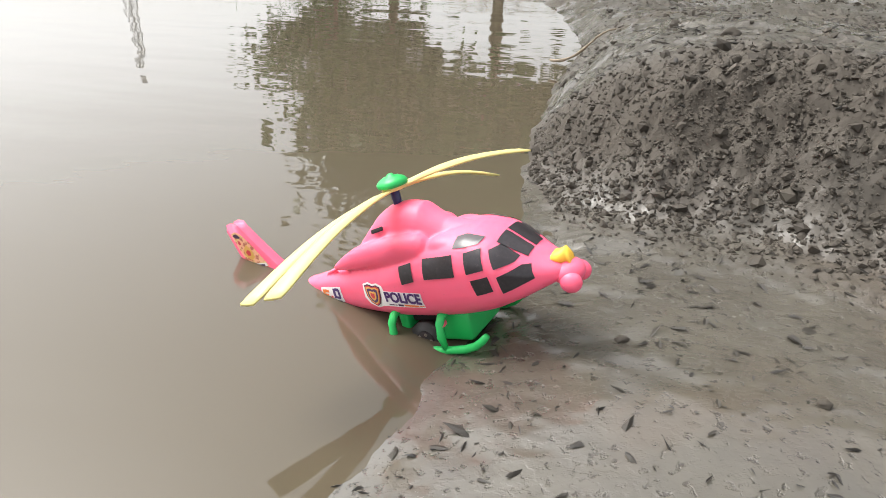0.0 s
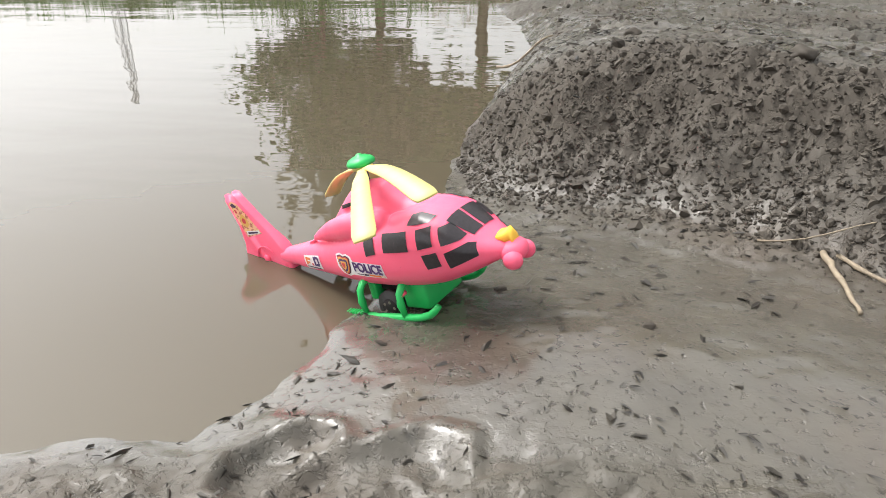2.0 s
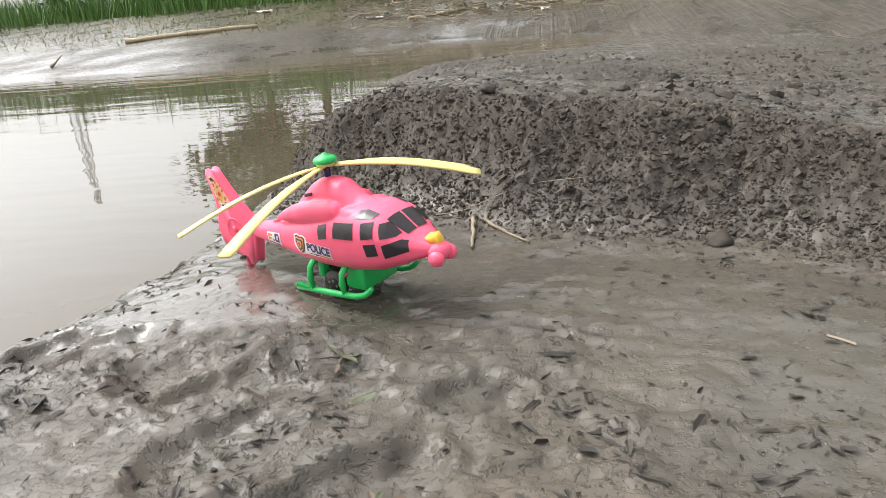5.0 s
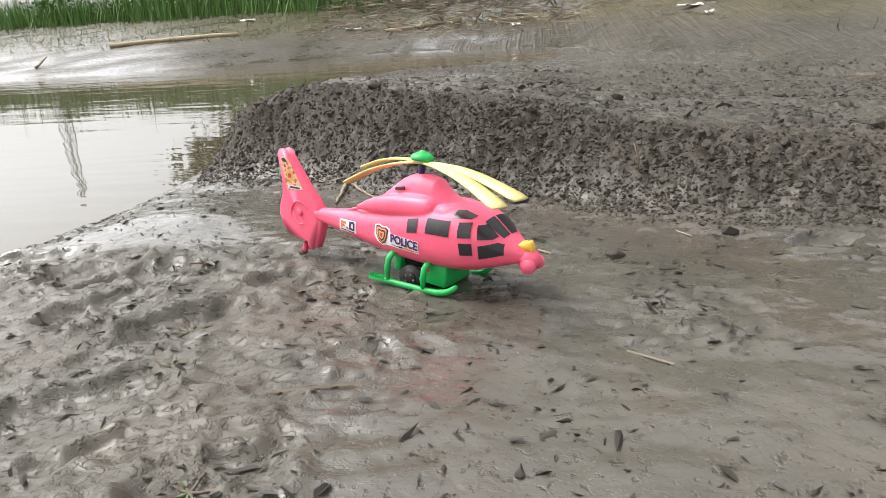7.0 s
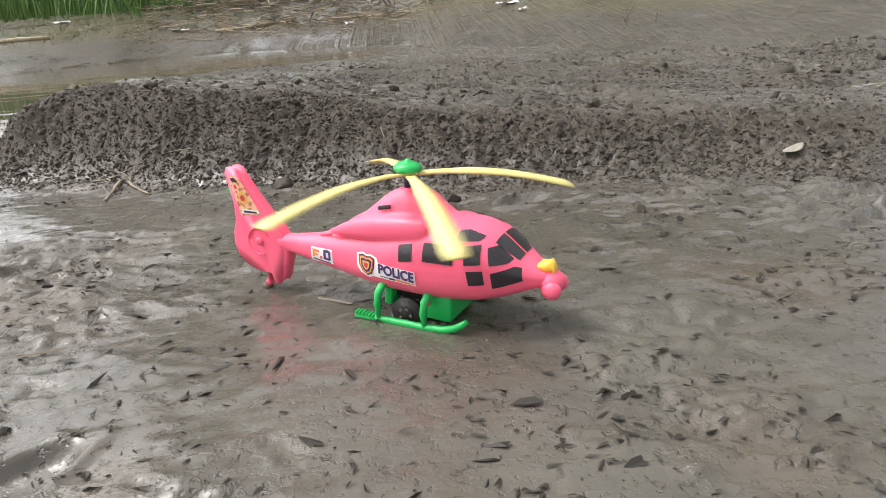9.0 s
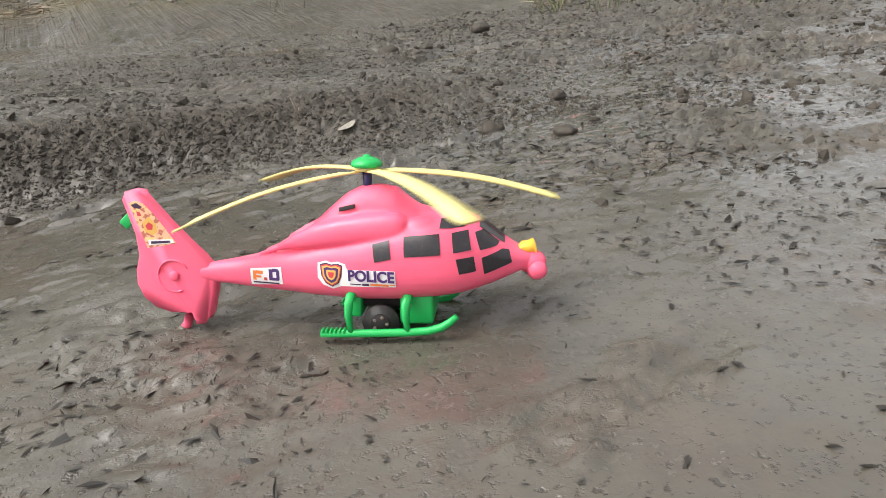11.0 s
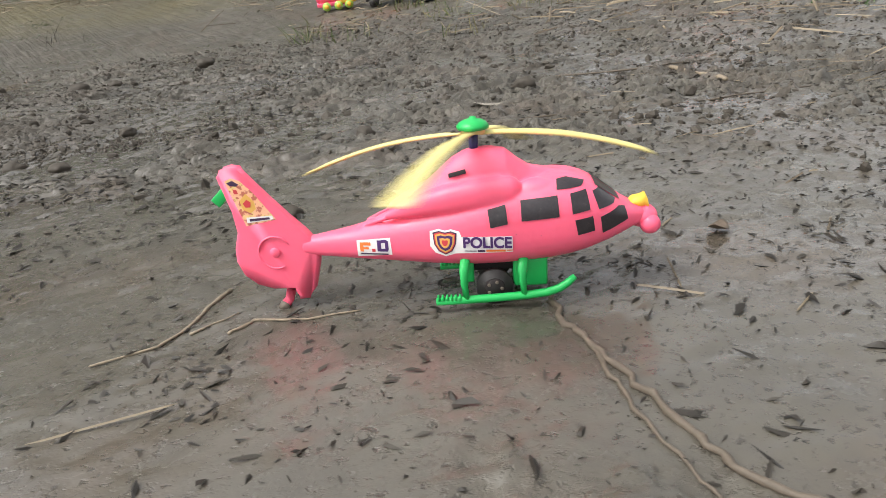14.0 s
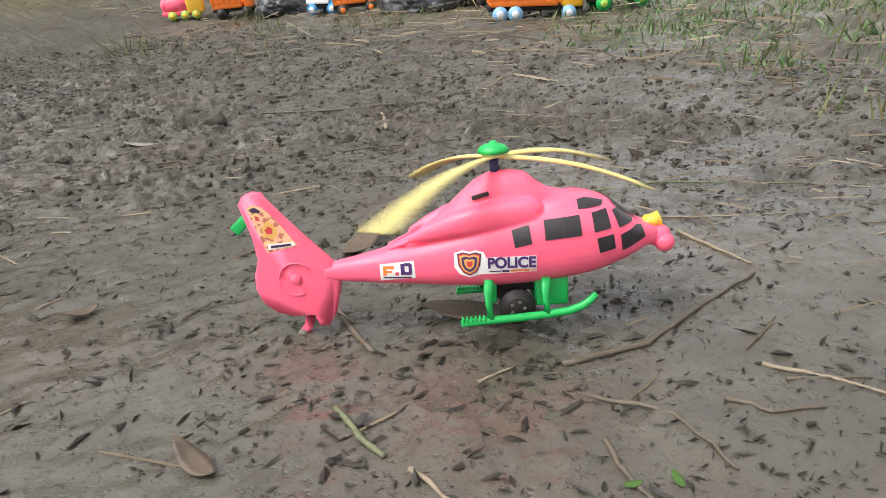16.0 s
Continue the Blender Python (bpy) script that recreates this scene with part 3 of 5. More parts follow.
    body = part("fuselage", shell, PINK, HELI, "glossy neon pink blown-plastic fuselage")
    melt = body.modifiers.new("melt", "REMESH")
    melt.mode, melt.voxel_size, melt.use_smooth_shade = "VOXEL", 0.0013, True
    soften = body.modifiers.new("soften", "SMOOTH")
    soften.factor, soften.iterations = 0.5, 9
    # fin with ducted tail, lower fin and tail leg
    bm = bmesh.new()
    prof = [(-0.276, 0.1455), (-0.272, 0.1495), (-0.262, 0.1515), (-0.2515, 0.1500), (-0.2475, 0.1465), (-0.229, 0.124), (-0.209, 0.101), (-0.194, 0.084), (-0.186, 0.074),
            (-0.183, 0.062), (-0.185, 0.050), (-0.192, 0.0245), (-0.197, 0.0195), (-0.210, 0.0185), (-0.2135, 0.022), (-0.2145, 0.031), (-0.235, 0.0315),
            (-0.252, 0.0365), (-0.2645, 0.0450), (-0.2700, 0.058), (-0.2690, 0.072), (-0.2640, 0.088), (-0.2665, 0.110)]
    n = len(prof)
    cx, cz = sum(p[0] for p in prof) / n, sum(p[1] for p in prof) / n
    rings = []
    for y, k in ((-0.0085, 0.80), (-0.0075, 0.92), (-0.0045, 0.985), (0, 1.0), (0.0045, 0.985), (0.0075, 0.92), (0.0085, 0.80)):
        ring = []
        for i, (x, z) in enumerate(prof):
            a, c = Vector(prof[i - 1]), Vector(prof[(i + 1) % n])
            d = (c - a).normalized()
            inw = (1 - k) * 0.022
            thin = 1.0 if z < 0.1 else 0.72
            ring.append((x + d.y * -inw * -1, y * thin, z - d.x * inw * -1))
        rings.append(ring)
    loft(bm, rings)
    fin = part("tail_fin", bm, PINK, HELI)
    for s in (-1, 1):
        bm = bmesh.new()
        pts = [(-0.2275 + 0.017 * math.cos(a), s * 0.0085, 0.0665 + 0.017 * math.sin(a)) for a in np.linspace(0.5, 5.2, 22)]
        tube(bm, pts, [0.0004] + [0.0010] * 20 + [0.0004], 8)
        part("fan_ring", bm, PINK, HELI)
        bm = bmesh.new()
        ball(bm, (-0.2275, s * 0.0085, 0.0665), (0.0055, 0.0022, 0.0055), 14, 8)
        part("fan_boss", bm, PINK, HELI)
    bm = bmesh.new()
    tube(bm, [(-0.221, 0, 0.036), (-0.2195, 0, 0.022), (-0.2225, 0, 0.012), (-0.227, 0, 0.006)], [0.0062, 0.0052, 0.0048, 0.005], 12)
    leg = part("tail_leg", bm, PINK, HELI)
    bm = bmesh.new()
    rod(bm, (-0.2285, -0.005, 0.0045), (-0.2285, 0.005, 0.0045), 0.0055, n=16)
    part("tail_wheel", bm, MUDDY, leg, "mud-caked tail wheel")
    bm = bmesh.new()
    rod(bm, (-0.268, 0.004, 0.128), (-0.268, 0.015, 0.128), 0.0045, n=14)
    box(bm, (-0.281, 0.013, 0.1205), (0.019, 0.003, 0.0115), 0.0014, Matrix.Translation((-0.281, 0.013, 0.1205)) @ Matrix.Rotation(-0.75, 4, "Y") @ Matrix.Translation((0.281, -0.013, -0.1205)))
    part("tail_rotor", bm, GREEN, HELI, "small green tail rotor tab")
    # windows: black film on both flanks and the windscreen
    panes = [[(-0.0135, 0.1108), (0.0030, 0.1154), (0.0047, 0.0982), (-0.0112, 0.0943)],
             [(0.0168, 0.1189), (0.0503, 0.1223), (0.0515, 0.1034), (0.0173, 0.1005)],
             [(0.0617, 0.1231), (0.0770, 0.1251), (0.0798, 0.1080), (0.0635, 0.1052)],
             [(0.0657, 0.0993), (0.0822, 0.1019), (0.0845, 0.0875), (0.0688, 0.0845)],
             [(0.0830, 0.1225), (0.0905, 0.1232), (0.1060, 0.1110), (0.1035, 0.1090), (0.0880, 0.1072)],
             [(0.0895, 0.1000), (0.1085, 0.1055), (0.1150, 0.1035), (0.1180, 0.0920), (0.0920, 0.0838)],
             [(0.0510, 0.1335), (0.0600, 0.1345), (0.0770, 0.1305), (0.0730, 0.1275), (0.0500, 0.1265)]]
    for s in (-1, 1):
        for poly in panes:
            bm = bmesh.new()
            patch(bm, poly, s)
            part("window_film", bm, BLACKFILM, body, "black window film")
    for s in (-1, 1):
        bm = bmesh.new()
        grid = []
        for i in range(6):
            x = 0.087 + 0.024 * i / 5
            b, t, w = section(x)
            row = []
            for j in range(6):
                y = s * (0.0015 + (0.52 * w) * j / 5)
                u = 1 - (abs(y) / w) ** HN
                row.append(bm.verts.new((x, y, (b + t) / 2 + (t - b) / 2 * u ** (1 / HN) + 0.0008)))
            grid.append(row)
        for i in range(5):
            for j in range(5):
                bm.faces.new((grid[i][j], grid[i + 1][j], grid[i + 1][j + 1], grid[i][j + 1]))
        part("windscreen_film", bm, BLACKFILM, body, "black windscreen film")
    # stickers
    for s in (-1, 1):
        bm = bmesh.new()
        patch(bm, [(-0.142, 0.0792), (-0.108, 0.0828), (-0.107, 0.0650), (-0.142, 0.0620)], s, 0.0004)
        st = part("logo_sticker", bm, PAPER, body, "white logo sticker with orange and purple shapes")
        for x0, x1, z0, z1, ink in ((-0.139, -0.1355, 0.068, 0.0775, INK_ORANGE), (-0.1355, -0.128, 0.0745, 0.0778, INK_ORANGE), (-0.1355, -0.130, 0.0705, 0.0728, INK_ORANGE),
                                    (-0.127, -0.1235, 0.068, 0.0712, INK_RED), (-0.1215, -0.1175, 0.0685, 0.0800, INK_PURPLE), (-0.1175, -0.1115, 0.0775, 0.0808, INK_PURPLE),
                                    (-0.1175, -0.1110, 0.0685, 0.0715, INK_PURPLE), (-0.1135, -0.1102, 0.0700, 0.0795, INK_PURPLE), (-0.139, -0.111, 0.0648, 0.0664, INK_DARK)):
            bm = bmesh.new()
            patch(bm, rect(x0, x1, z0, z1), s, 0.0009, 2)
            part("logo_shape", bm, ink, st)
        bm = bmesh.new()
        patch(bm, [(-0.0685, 0.0905), (-0.0600, 0.0930), (-0.0540, 0.0915), (-0.0480, 0.0930), (-0.0405, 0.0910), (-0.0385, 0.0858), (0.0085, 0.0866), (0.0090, 0.0702),
                   (-0.0385, 0.0688), (-0.0450, 0.0685), (-0.0540, 0.0650), (-0.0640, 0.0690), (-0.0690, 0.0760)], s, 0.0004, 3)
        st = part("badge_sticker", bm, PAPER, body, "white police badge sticker")
        shield = [(-0.0660, 0.0895), (-0.0600, 0.0912), (-0.0540, 0.0898), (-0.0485, 0.0912), (-0.0430, 0.0895), (-0.0445, 0.0780), (-0.0480, 0.0710), (-0.0545, 0.0672), (-0.0610, 0.0710), (-0.0650, 0.0780)]
        for k, ink, lift in ((1.0, INK_DARK, 0.0009), (0.90, INK_RED, 0.0013), (0.80, INK_GOLD, 0.0016), (0.66, INK_PURPLE, 0.0019), (0.44, INK_GOLD, 0.0022), (0.26, INK_RED, 0.0025)):
            bm = bmesh.new()
            patch(bm, [(-0.0545 + (x + 0.0545) * k, 0.080 + (z - 0.080) * k) for x, z in shield], s, lift, 2)
            part("badge_shape", bm, ink, st)
        letters("lettering", "POLICE", 0.0150, flank(-0.0150, 0.0800, s, 0.0014), INK_PURPLE, st, 0.0455)
        for x0, x1, z0, z1, ink in ((-0.0360, -0.0250, 0.0712, 0.0722, INK_DARK), (-0.0240, -0.0170, 0.0706, 0.0728, INK_DARK), (-0.0160, 0.0020, 0.0708, 0.0730, INK_ORANGE), (0.0030, 0.0085, 0.0718, 0.0728, INK_ORANGE)):
            bm = bmesh.new()
            patch(bm, rect(x0, x1, z0, z1), s, 0.0009, 2)
            part("small_print_bar", bm, ink, st)
        # tall fin sticker
        yc = 0.0068
        bm = bmesh.new()
        patch(bm, [(-0.2670, 0.1420), (-0.2600, 0.1450), (-0.2520, 0.1420), (-0.2410, 0.1300), (-0.2215, 0.1010), (-0.2525, 0.0955)], s, 0.0004, 4, ycap=yc)
        st = part("fin_sticker", bm, PEACH, fin, "peach coloured fin sticker with round crest")
        for poly, ink, lift in (([(-0.2480, 0.1290), (-0.2410, 0.1210), (-0.2400, 0.1130), (-0.2460, 0.1090), (-0.2530, 0.1130), (-0.2550, 0.1220)], INK_GOLD, 0.0007),
                                ([(-0.2480, 0.1230), (-0.2440, 0.1200), (-0.2450, 0.1150), (-0.2500, 0.1150), (-0.2520, 0.1190)], INK_RED, 0.0010),
                                ([(-0.2650, 0.1405), (-0.2590, 0.1425), (-0.2530, 0.1385), (-0.2560, 0.1365), (-0.2620, 0.1375)], INK_DARK, 0.0007),
                                ([(-0.2600, 0.1340), (-0.2560, 0.1330), (-0.2550, 0.1290), (-0.2590, 0.1290)], INK_RED, 0.0007),
                                ([(-0.2510, 0.1045), (-0.2250, 0.1055), (-0.2240, 0.1015), (-0.2510, 0.0985)], PAPER, 0.0006),
                                ([(-0.2480, 0.1030), (-0.2280, 0.1040), (-0.2275, 0.1018), (-0.2480, 0.1003)], INK_DARK, 0.0010)):
            bm = bmesh.new()
            patch(bm, poly, s, lift, 2, ycap=yc)
            part("print_shape", bm, ink, st)
    # undercarriage
    for s in (-1, 1):
        y = s * 0.0445
        bm = bmesh.new()
        tube(bm, [(-0.066, y, 0.0215), (-0.04, y, 0.0225), (-0.01, y, 0.0235), (0.02, y, 0.025), (0.040, y, 0.0272), (0.052, y, 0.0310), (0.060, y, 0.0365), (0.0665, y, 0.0425)],
             [0.0036, 0.004, 0.004, 0.004, 0.004, 0.004, 0.0038, 0.003], 12)
        skid = part("skid", bm, GREEN, HELI, "green plastic skid")
        for k in range(6):
            bm = bmesh.new()
            box(bm, (-0.0640 + 0.0042 * k, y, 0.0255), (0.0022, 0.0085, 0.0035), 0.0006)
            part("skid_tread", bm, GREEN, skid)
        for x in (-0.037, 0.0185):
            bm = bmesh.new()
            pts = [(x + 0.001, s * 0.026, 0.0600), (x + 0.0, s * 0.038, 0.0585), (x - 0.001, s * 0.0435, 0.052), (x - 0.001, s * 0.0455, 0.040), (x, y, 0.0245)]
            tube(bm, pts, [0.0048, 0.0048, 0.0046, 0.0044, 0.0044], 10, 0.7)
            part("skid_strut", bm, GREEN, skid)
        bm = bmesh.new()
        wy = s * 0.030
        bmesh.ops.create_cone(bm, cap_ends=True, segments=36, radius1=0.0180, radius2=0.0180, depth=0.011, matrix=Matrix.Translation((-0.009, wy, 0.0295)) @ Matrix.Rotation(math.pi / 2, 4, "X"))
        bmesh.ops.bevel(bm, geom=[e for e in bm.edges if abs((e.verts[0].co - e.verts[1].co).y) < 1e-5], offset=0.0022, segments=2, affect="EDGES")
        wheel = part("wheel", bm, RUBBER, HELI, "black plastic wheel smeared with mud")
        bm = bmesh.new()
        bmesh.ops.create_cone(bm, cap_ends=True, segments=24, radius1=0.0105, radius2=0.0095, depth=0.0018, matrix=Matrix.Translation((-0.009, wy + s * 0.0060, 0.0295)) @ Matrix.Rotation(math.pi / 2, 4, "X"))
        part("hub_cap", bm, DARK, wheel)
        for k in range(5):
            a = k * 2 * math.pi / 5
            bm = bmesh.new()
            ball(bm, (-0.009 + 0.0068 * math.cos(a), wy + s * 0.0069, 0.0295 + 0.0068 * math.sin(a)), (0.0019, 0.0006, 0.0019), 10, 6)
            part("hub_dimple", bm, MUDDY, wheel)
        bm = bmesh.new()
        rod(bm, (0.0185, s * 0.036, 0.0505), (0.0185, s * 0.0445, 0.0505), 0.0032, n=12)
        part("rivet", bm, PINK, HELI, "pink plastic peg")
    bm = bmesh.new()
    box(bm, (0.0260, 0, 0.0430), (0.033, 0.062, 0.030), 0.003)
    part("motor_box", bm, GREEN, HELI, "green plastic drive housing")
    bm = bmesh.new()
    box(bm, (-0.010, 0, 0.050), (0.046, 0.040, 0.016), 0.002)
    part("chassis", bm, DARK, HELI)
    bm = bmesh.new()
    box(bm, (-0.0335, 0, 0.046), (0.010, 0.060, 0.024), 0.002)
    part("rear_bracket", bm, GREEN, HELI)
    # rotor mast, hub cap and four soft blades
    bm = bmesh.new()
    rod(bm, (HUB.x, 0, 0.150), (HUB.x, 0, HUB.z + 0.002), 0.0038, 0.0050, 14)
    part("rotor_mast", bm, NAVY, HELI, "navy blue rotor mast")
    bm = bmesh.new()
    prof = [(0.0, 0.0150), (0.0028, 0.0148), (0.0040, 0.0128), (0.0085, 0.0118), (0.0130, 0.0095), (0.0155, 0.0065), (0.0150, 0.0035), (0.0100, 0.0022), (0.0, 0.0015)]
    rows = []
    for r, z in prof:
        rows.append([bm.verts.new((HUB.x + r * math.cos(a), r * math.sin(a), HUB.z - 0.0005 + z)) for a in np.linspace(0, 2 * math.pi, 24, endpoint=False)] if r else [bm.verts.new((HUB.x, 0, HUB.z - 0.0005 + z))])
    for a, b in zip(rows, rows[1:]):
        for k in range(24):
            q = [a[k % len(a)], b[k % len(b)], b[(k + 1) % len(b)], a[(k + 1) % len(a)]]
            q = [v for i, v in enumerate(q) if v not in q[:i]]
            bm.faces.new(q)
    part("rotor_cap", bm, GREEN, HELI, "green domed rotor cap")
    bm = bmesh.new()
    rod(bm, (HUB.x, 0, HUB.z - 0.001), (HUB.x, 0, HUB.z + 0.004), 0.0120, 0.0105, 20)
    part("rotor_hub", bm, YELLOW, HELI)
    me = None
    for i in range(4):
        if me is None:
            bm = bmesh.new()
            st = []
            for k in range(19):
                u = k / 18
                r = 0.006 + 0.186 * u
                w = table([0, 0.10, 0.2, 0.32, 0.95, 1.0], [0.0052, 0.0048, 0.0058, 0.0082, 0.0105, 0.0090], u)
                # the chord from hub to tip lies along x; the blade arches above it
                arch = 0.0085 * math.sin(math.pi * min(1, u)) * (1 - 0.15 * u)
                tw = 0.10
                st.append([(r, -w, arch - 0.0010 - tw * w), (r, 0, arch - 0.0016), (r, w, arch - 0.0010 + tw * w), (r, w, arch + 0.0008 + tw * w), (r, 0, arch + 0.0026 if 0.08 < u < 0.93 else arch + 0.001), (r, -w, arch + 0.0008 - tw * w)])
            loft(bm, st)
            me = mesh_of("rotor_blade", bm, YELLOW)
        ob = new("rotor_blade", me)
        ob.parent = HELI
        ob["label"] = "limp pale yellow plastic rotor blade"
        BLADES.append(ob)


build_helicopter()


# ---- loose matter on the ground ----
RNG = np.random.default_rng(7)
PHI = (1 + 5 ** 0.5) / 2
ICO_V = np.array([(-1, PHI, 0), (1, PHI, 0), (-1, -PHI, 0), (1, -PHI, 0), (0, -1, PHI), (0, 1, PHI), (0, -1, -PHI), (0, 1, -PHI), (PHI, 0, -1), (PHI, 0, 1), (-PHI, 0, -1), (-PHI, 0, 1)]) / 1.9
ICO_F = np.array([(0, 11, 5), (0, 5, 1), (0, 1, 7), (0, 7, 10), (0, 10, 11), (1, 5, 9), (5, 11, 4), (11, 10, 2), (10, 7, 6), (7, 1, 8), (3, 9, 4), (3, 4, 2), (3, 2, 6), (3, 6, 8), (3, 8, 9),
                  (4, 9, 5), (2, 4, 11), (6, 2, 10), (8, 6, 7), (9, 8, 1)])
OCT_V = np.array([(-1, 0, 0.1), (-0.35, 1, 0), (0.45, 0.8, 0.2), (1, 0.05, 0.3), (0.4, -0.9, 0), (-0.4, -0.8, 0.1), (0.05, 0, 1.0), (0, 0, -0.6)])
OCT_F = np.array([(0, 6, 1), (1, 6, 2), (2, 6, 3), (3, 6, 4), (4, 6, 5), (5, 6, 0), (1, 7, 0), (2, 7, 1), (3, 7, 2), (4, 7, 3), (5, 7, 4), (0, 7, 5)])
LEAF_V = np.array([(-1, 0, 0), (-0.3, 0.5, 0.12), (0.4, 0.42, 0.16), (1, 0, 0.05), (0.4, -0.42, 0.16), (-0.3, -0.5, 0.12), (-0.3, 0, 0.0), (0.4, 0, 0.03)])
LEAF_F = np.array([(0, 6, 1), (6, 7, 2), (6, 2, 1), (7, 3, 2), (0, 5, 6), (6, 5, 4), (6, 4, 7), (7, 4, 3)])
BLADE_V = np.array([(0, -0.5, 0), (0, 0.5, 0), (0.12, 0.42, 0.45), (0.12, -0.42, 0.45), (0.40, 0.0, 1.0)])
BLADE_F = np.array([(0, 1, 2), (0, 2, 3), (3, 2, 4)])
STRAW_V = np.array([(-1, -1, 0), (-1, 1, 0), (-1, 0, 1.5), (0, -1, 0.3), (0, 1, 0.3), (0, 0, 1.8), (1, -1, 0), (1, 1, 0), (1, 0, 1.5)])
STRAW_F = np.array([(0, 3, 4), (0, 4, 1), (1, 4, 5), (1, 5, 2), (2, 5, 3), (2, 3, 0), (3, 6, 7), (3, 7, 4), (4, 7, 8), (4, 8, 5), (5, 8, 6), (5, 6, 3), (0, 1, 2), (6, 8, 7)])


def soup(name, shape, faces, centre, size, turn, mat, jitter=0.0, tilt=0.0, smooth=False):
    """Many small pieces of one shape in one mesh: centres (n,3), sizes (n,3), turns (n,)."""
    n, k = len(centre), len(shape)
    v = np.repeat(shape[None], n, 0) * (1 + jitter * RNG.normal(size=(n, k, 1)))
    v = v * size[:, None, :]
    if tilt:
        for ax in (0, 1):
            a = RNG.normal(size=n) * tilt
            c, s = np.cos(a)[:, None], np.sin(a)[:, None]
            p, q = v[..., ax].copy(), v[..., 2].copy()
            v[..., ax], v[..., 2] = c * p - s * q, s * p + c * q
    c, s = np.cos(turn)[:, None], np.sin(turn)[:, None]
    p, q = v[..., 0].copy(), v[..., 1].copy()
    v[..., 0], v[..., 1] = c * p - s * q, s * p + c * q
    v = (v + centre[:, None, :]).reshape(-1, 3)
    f = (faces[None] + (np.arange(n) * k)[:, None, None]).reshape(-1, 3)
    me = bpy.data.meshes.new(name)
    me.vertices.add(len(v))
    me.vertices.foreach_set("co", v.astype(np.float32).ravel())
    me.loops.add(f.size)
    me.loops.foreach_set("vertex_index", f.ravel().astype(np.int32))
    me.polygons.add(len(f))
    me.polygons.foreach_set("loop_start", np.arange(0, f.size, 3, dtype=np.int32))
    me.polygons.foreach_set("use_smooth", np.full(len(f), smooth))
    me.update()
    me.validate()
    me.materials.append(mat)
    return new(name, me)


def on_land(x, y):
    return on_grid("z", x, y), on_grid("soil", x, y), on_grid("wet", x, y), pond_distance(x, y) < -0.005


CLOD = by_random("mud_clod", [(0.040, 0.034, 0.027), (0.056, 0.048, 0.038), (0.070, 0.060, 0.048), (0.048, 0.041, 0.032), (0.082, 0.071, 0.057)], 0.65, spec=0.2, island=True)
BIT = by_random("dark_plant_bit", [(0.012, 0.010, 0.007), (0.022, 0.018, 0.013), (0.036, 0.030, 0.022), (0.017, 0.014, 0.010), (0.046, 0.040, 0.030)], 0.6, island=True)
STRAW = by_random("dry_straw", [(0.14, 0.105, 0.065), (0.21, 0.165, 0.105), (0.08, 0.06, 0.04), (0.27, 0.22, 0.15), (0.11, 0.08, 0.052)], 0.6, island=True)
GRASS = by_random("short_grass", [(0.055, 0.085, 0.018), (0.10, 0.13, 0.035), (0.16, 0.14, 0.06), (0.07, 0.11, 0.03), (0.22, 0.18, 0.09)], 0.6, island=True)
TALL = by_random("tall_grass", [(0.045, 0.11, 0.015), (0.08, 0.17, 0.03), (0.12, 0.22, 0.05), (0.06, 0.13, 0.025)], 0.5, island=True)
TURF = by_random("green_turf", [(0.050, 0.105, 0.030), (0.085, 0.150, 0.050), (0.11, 0.17, 0.06), (0.06, 0.12, 0.04), (0.16, 0.15, 0.07)], 0.55, island=True)
LEAFGREEN = by_random("green_leaf", [(0.030, 0.075, 0.012), (0.055, 0.12, 0.02), (0.085, 0.16, 0.035), (0.04, 0.09, 0.018)], 0.45, island=True)
BARK = speckled("grey_brown_bark", (0.16, 0.12, 0.085), 0.75, 0.3, 30, 0.004)
TWIG = speckled("pale_dead_twig", (0.20, 0.16, 0.11), 0.7, 0.35, 150, 0.0006, dirt=(0.10, 0.08, 0.06))
TWIGDARK = speckled("muddy_dead_twig", (0.085, 0.067, 0.048), 0.65, 0.35, 150, 0.0006)
TWIGGREEN = speckled("green_straw", (0.105, 0.115, 0.06), 0.6, 0.3, 150)
WOOD = speckled("weathered_wood", (0.36, 0.29, 0.19), 0.75, 0.3, 25, 0.002)
DEADLEAF = speckled("brown_dead_leaf", (0.085, 0.062, 0.042), 0.65, 0.35, 120, 0.0005)
MUDLEAF = speckled("muddy_green_leaf", (0.055, 0.065, 0.030), 0.5, 0.35, 150, dirt=(0.09, 0.08, 0.065))
PALELEAF = speckled("pale_dry_leaf", (0.21, 0.19, 0.155), 0.7, 0.25, 100, 0.0005)


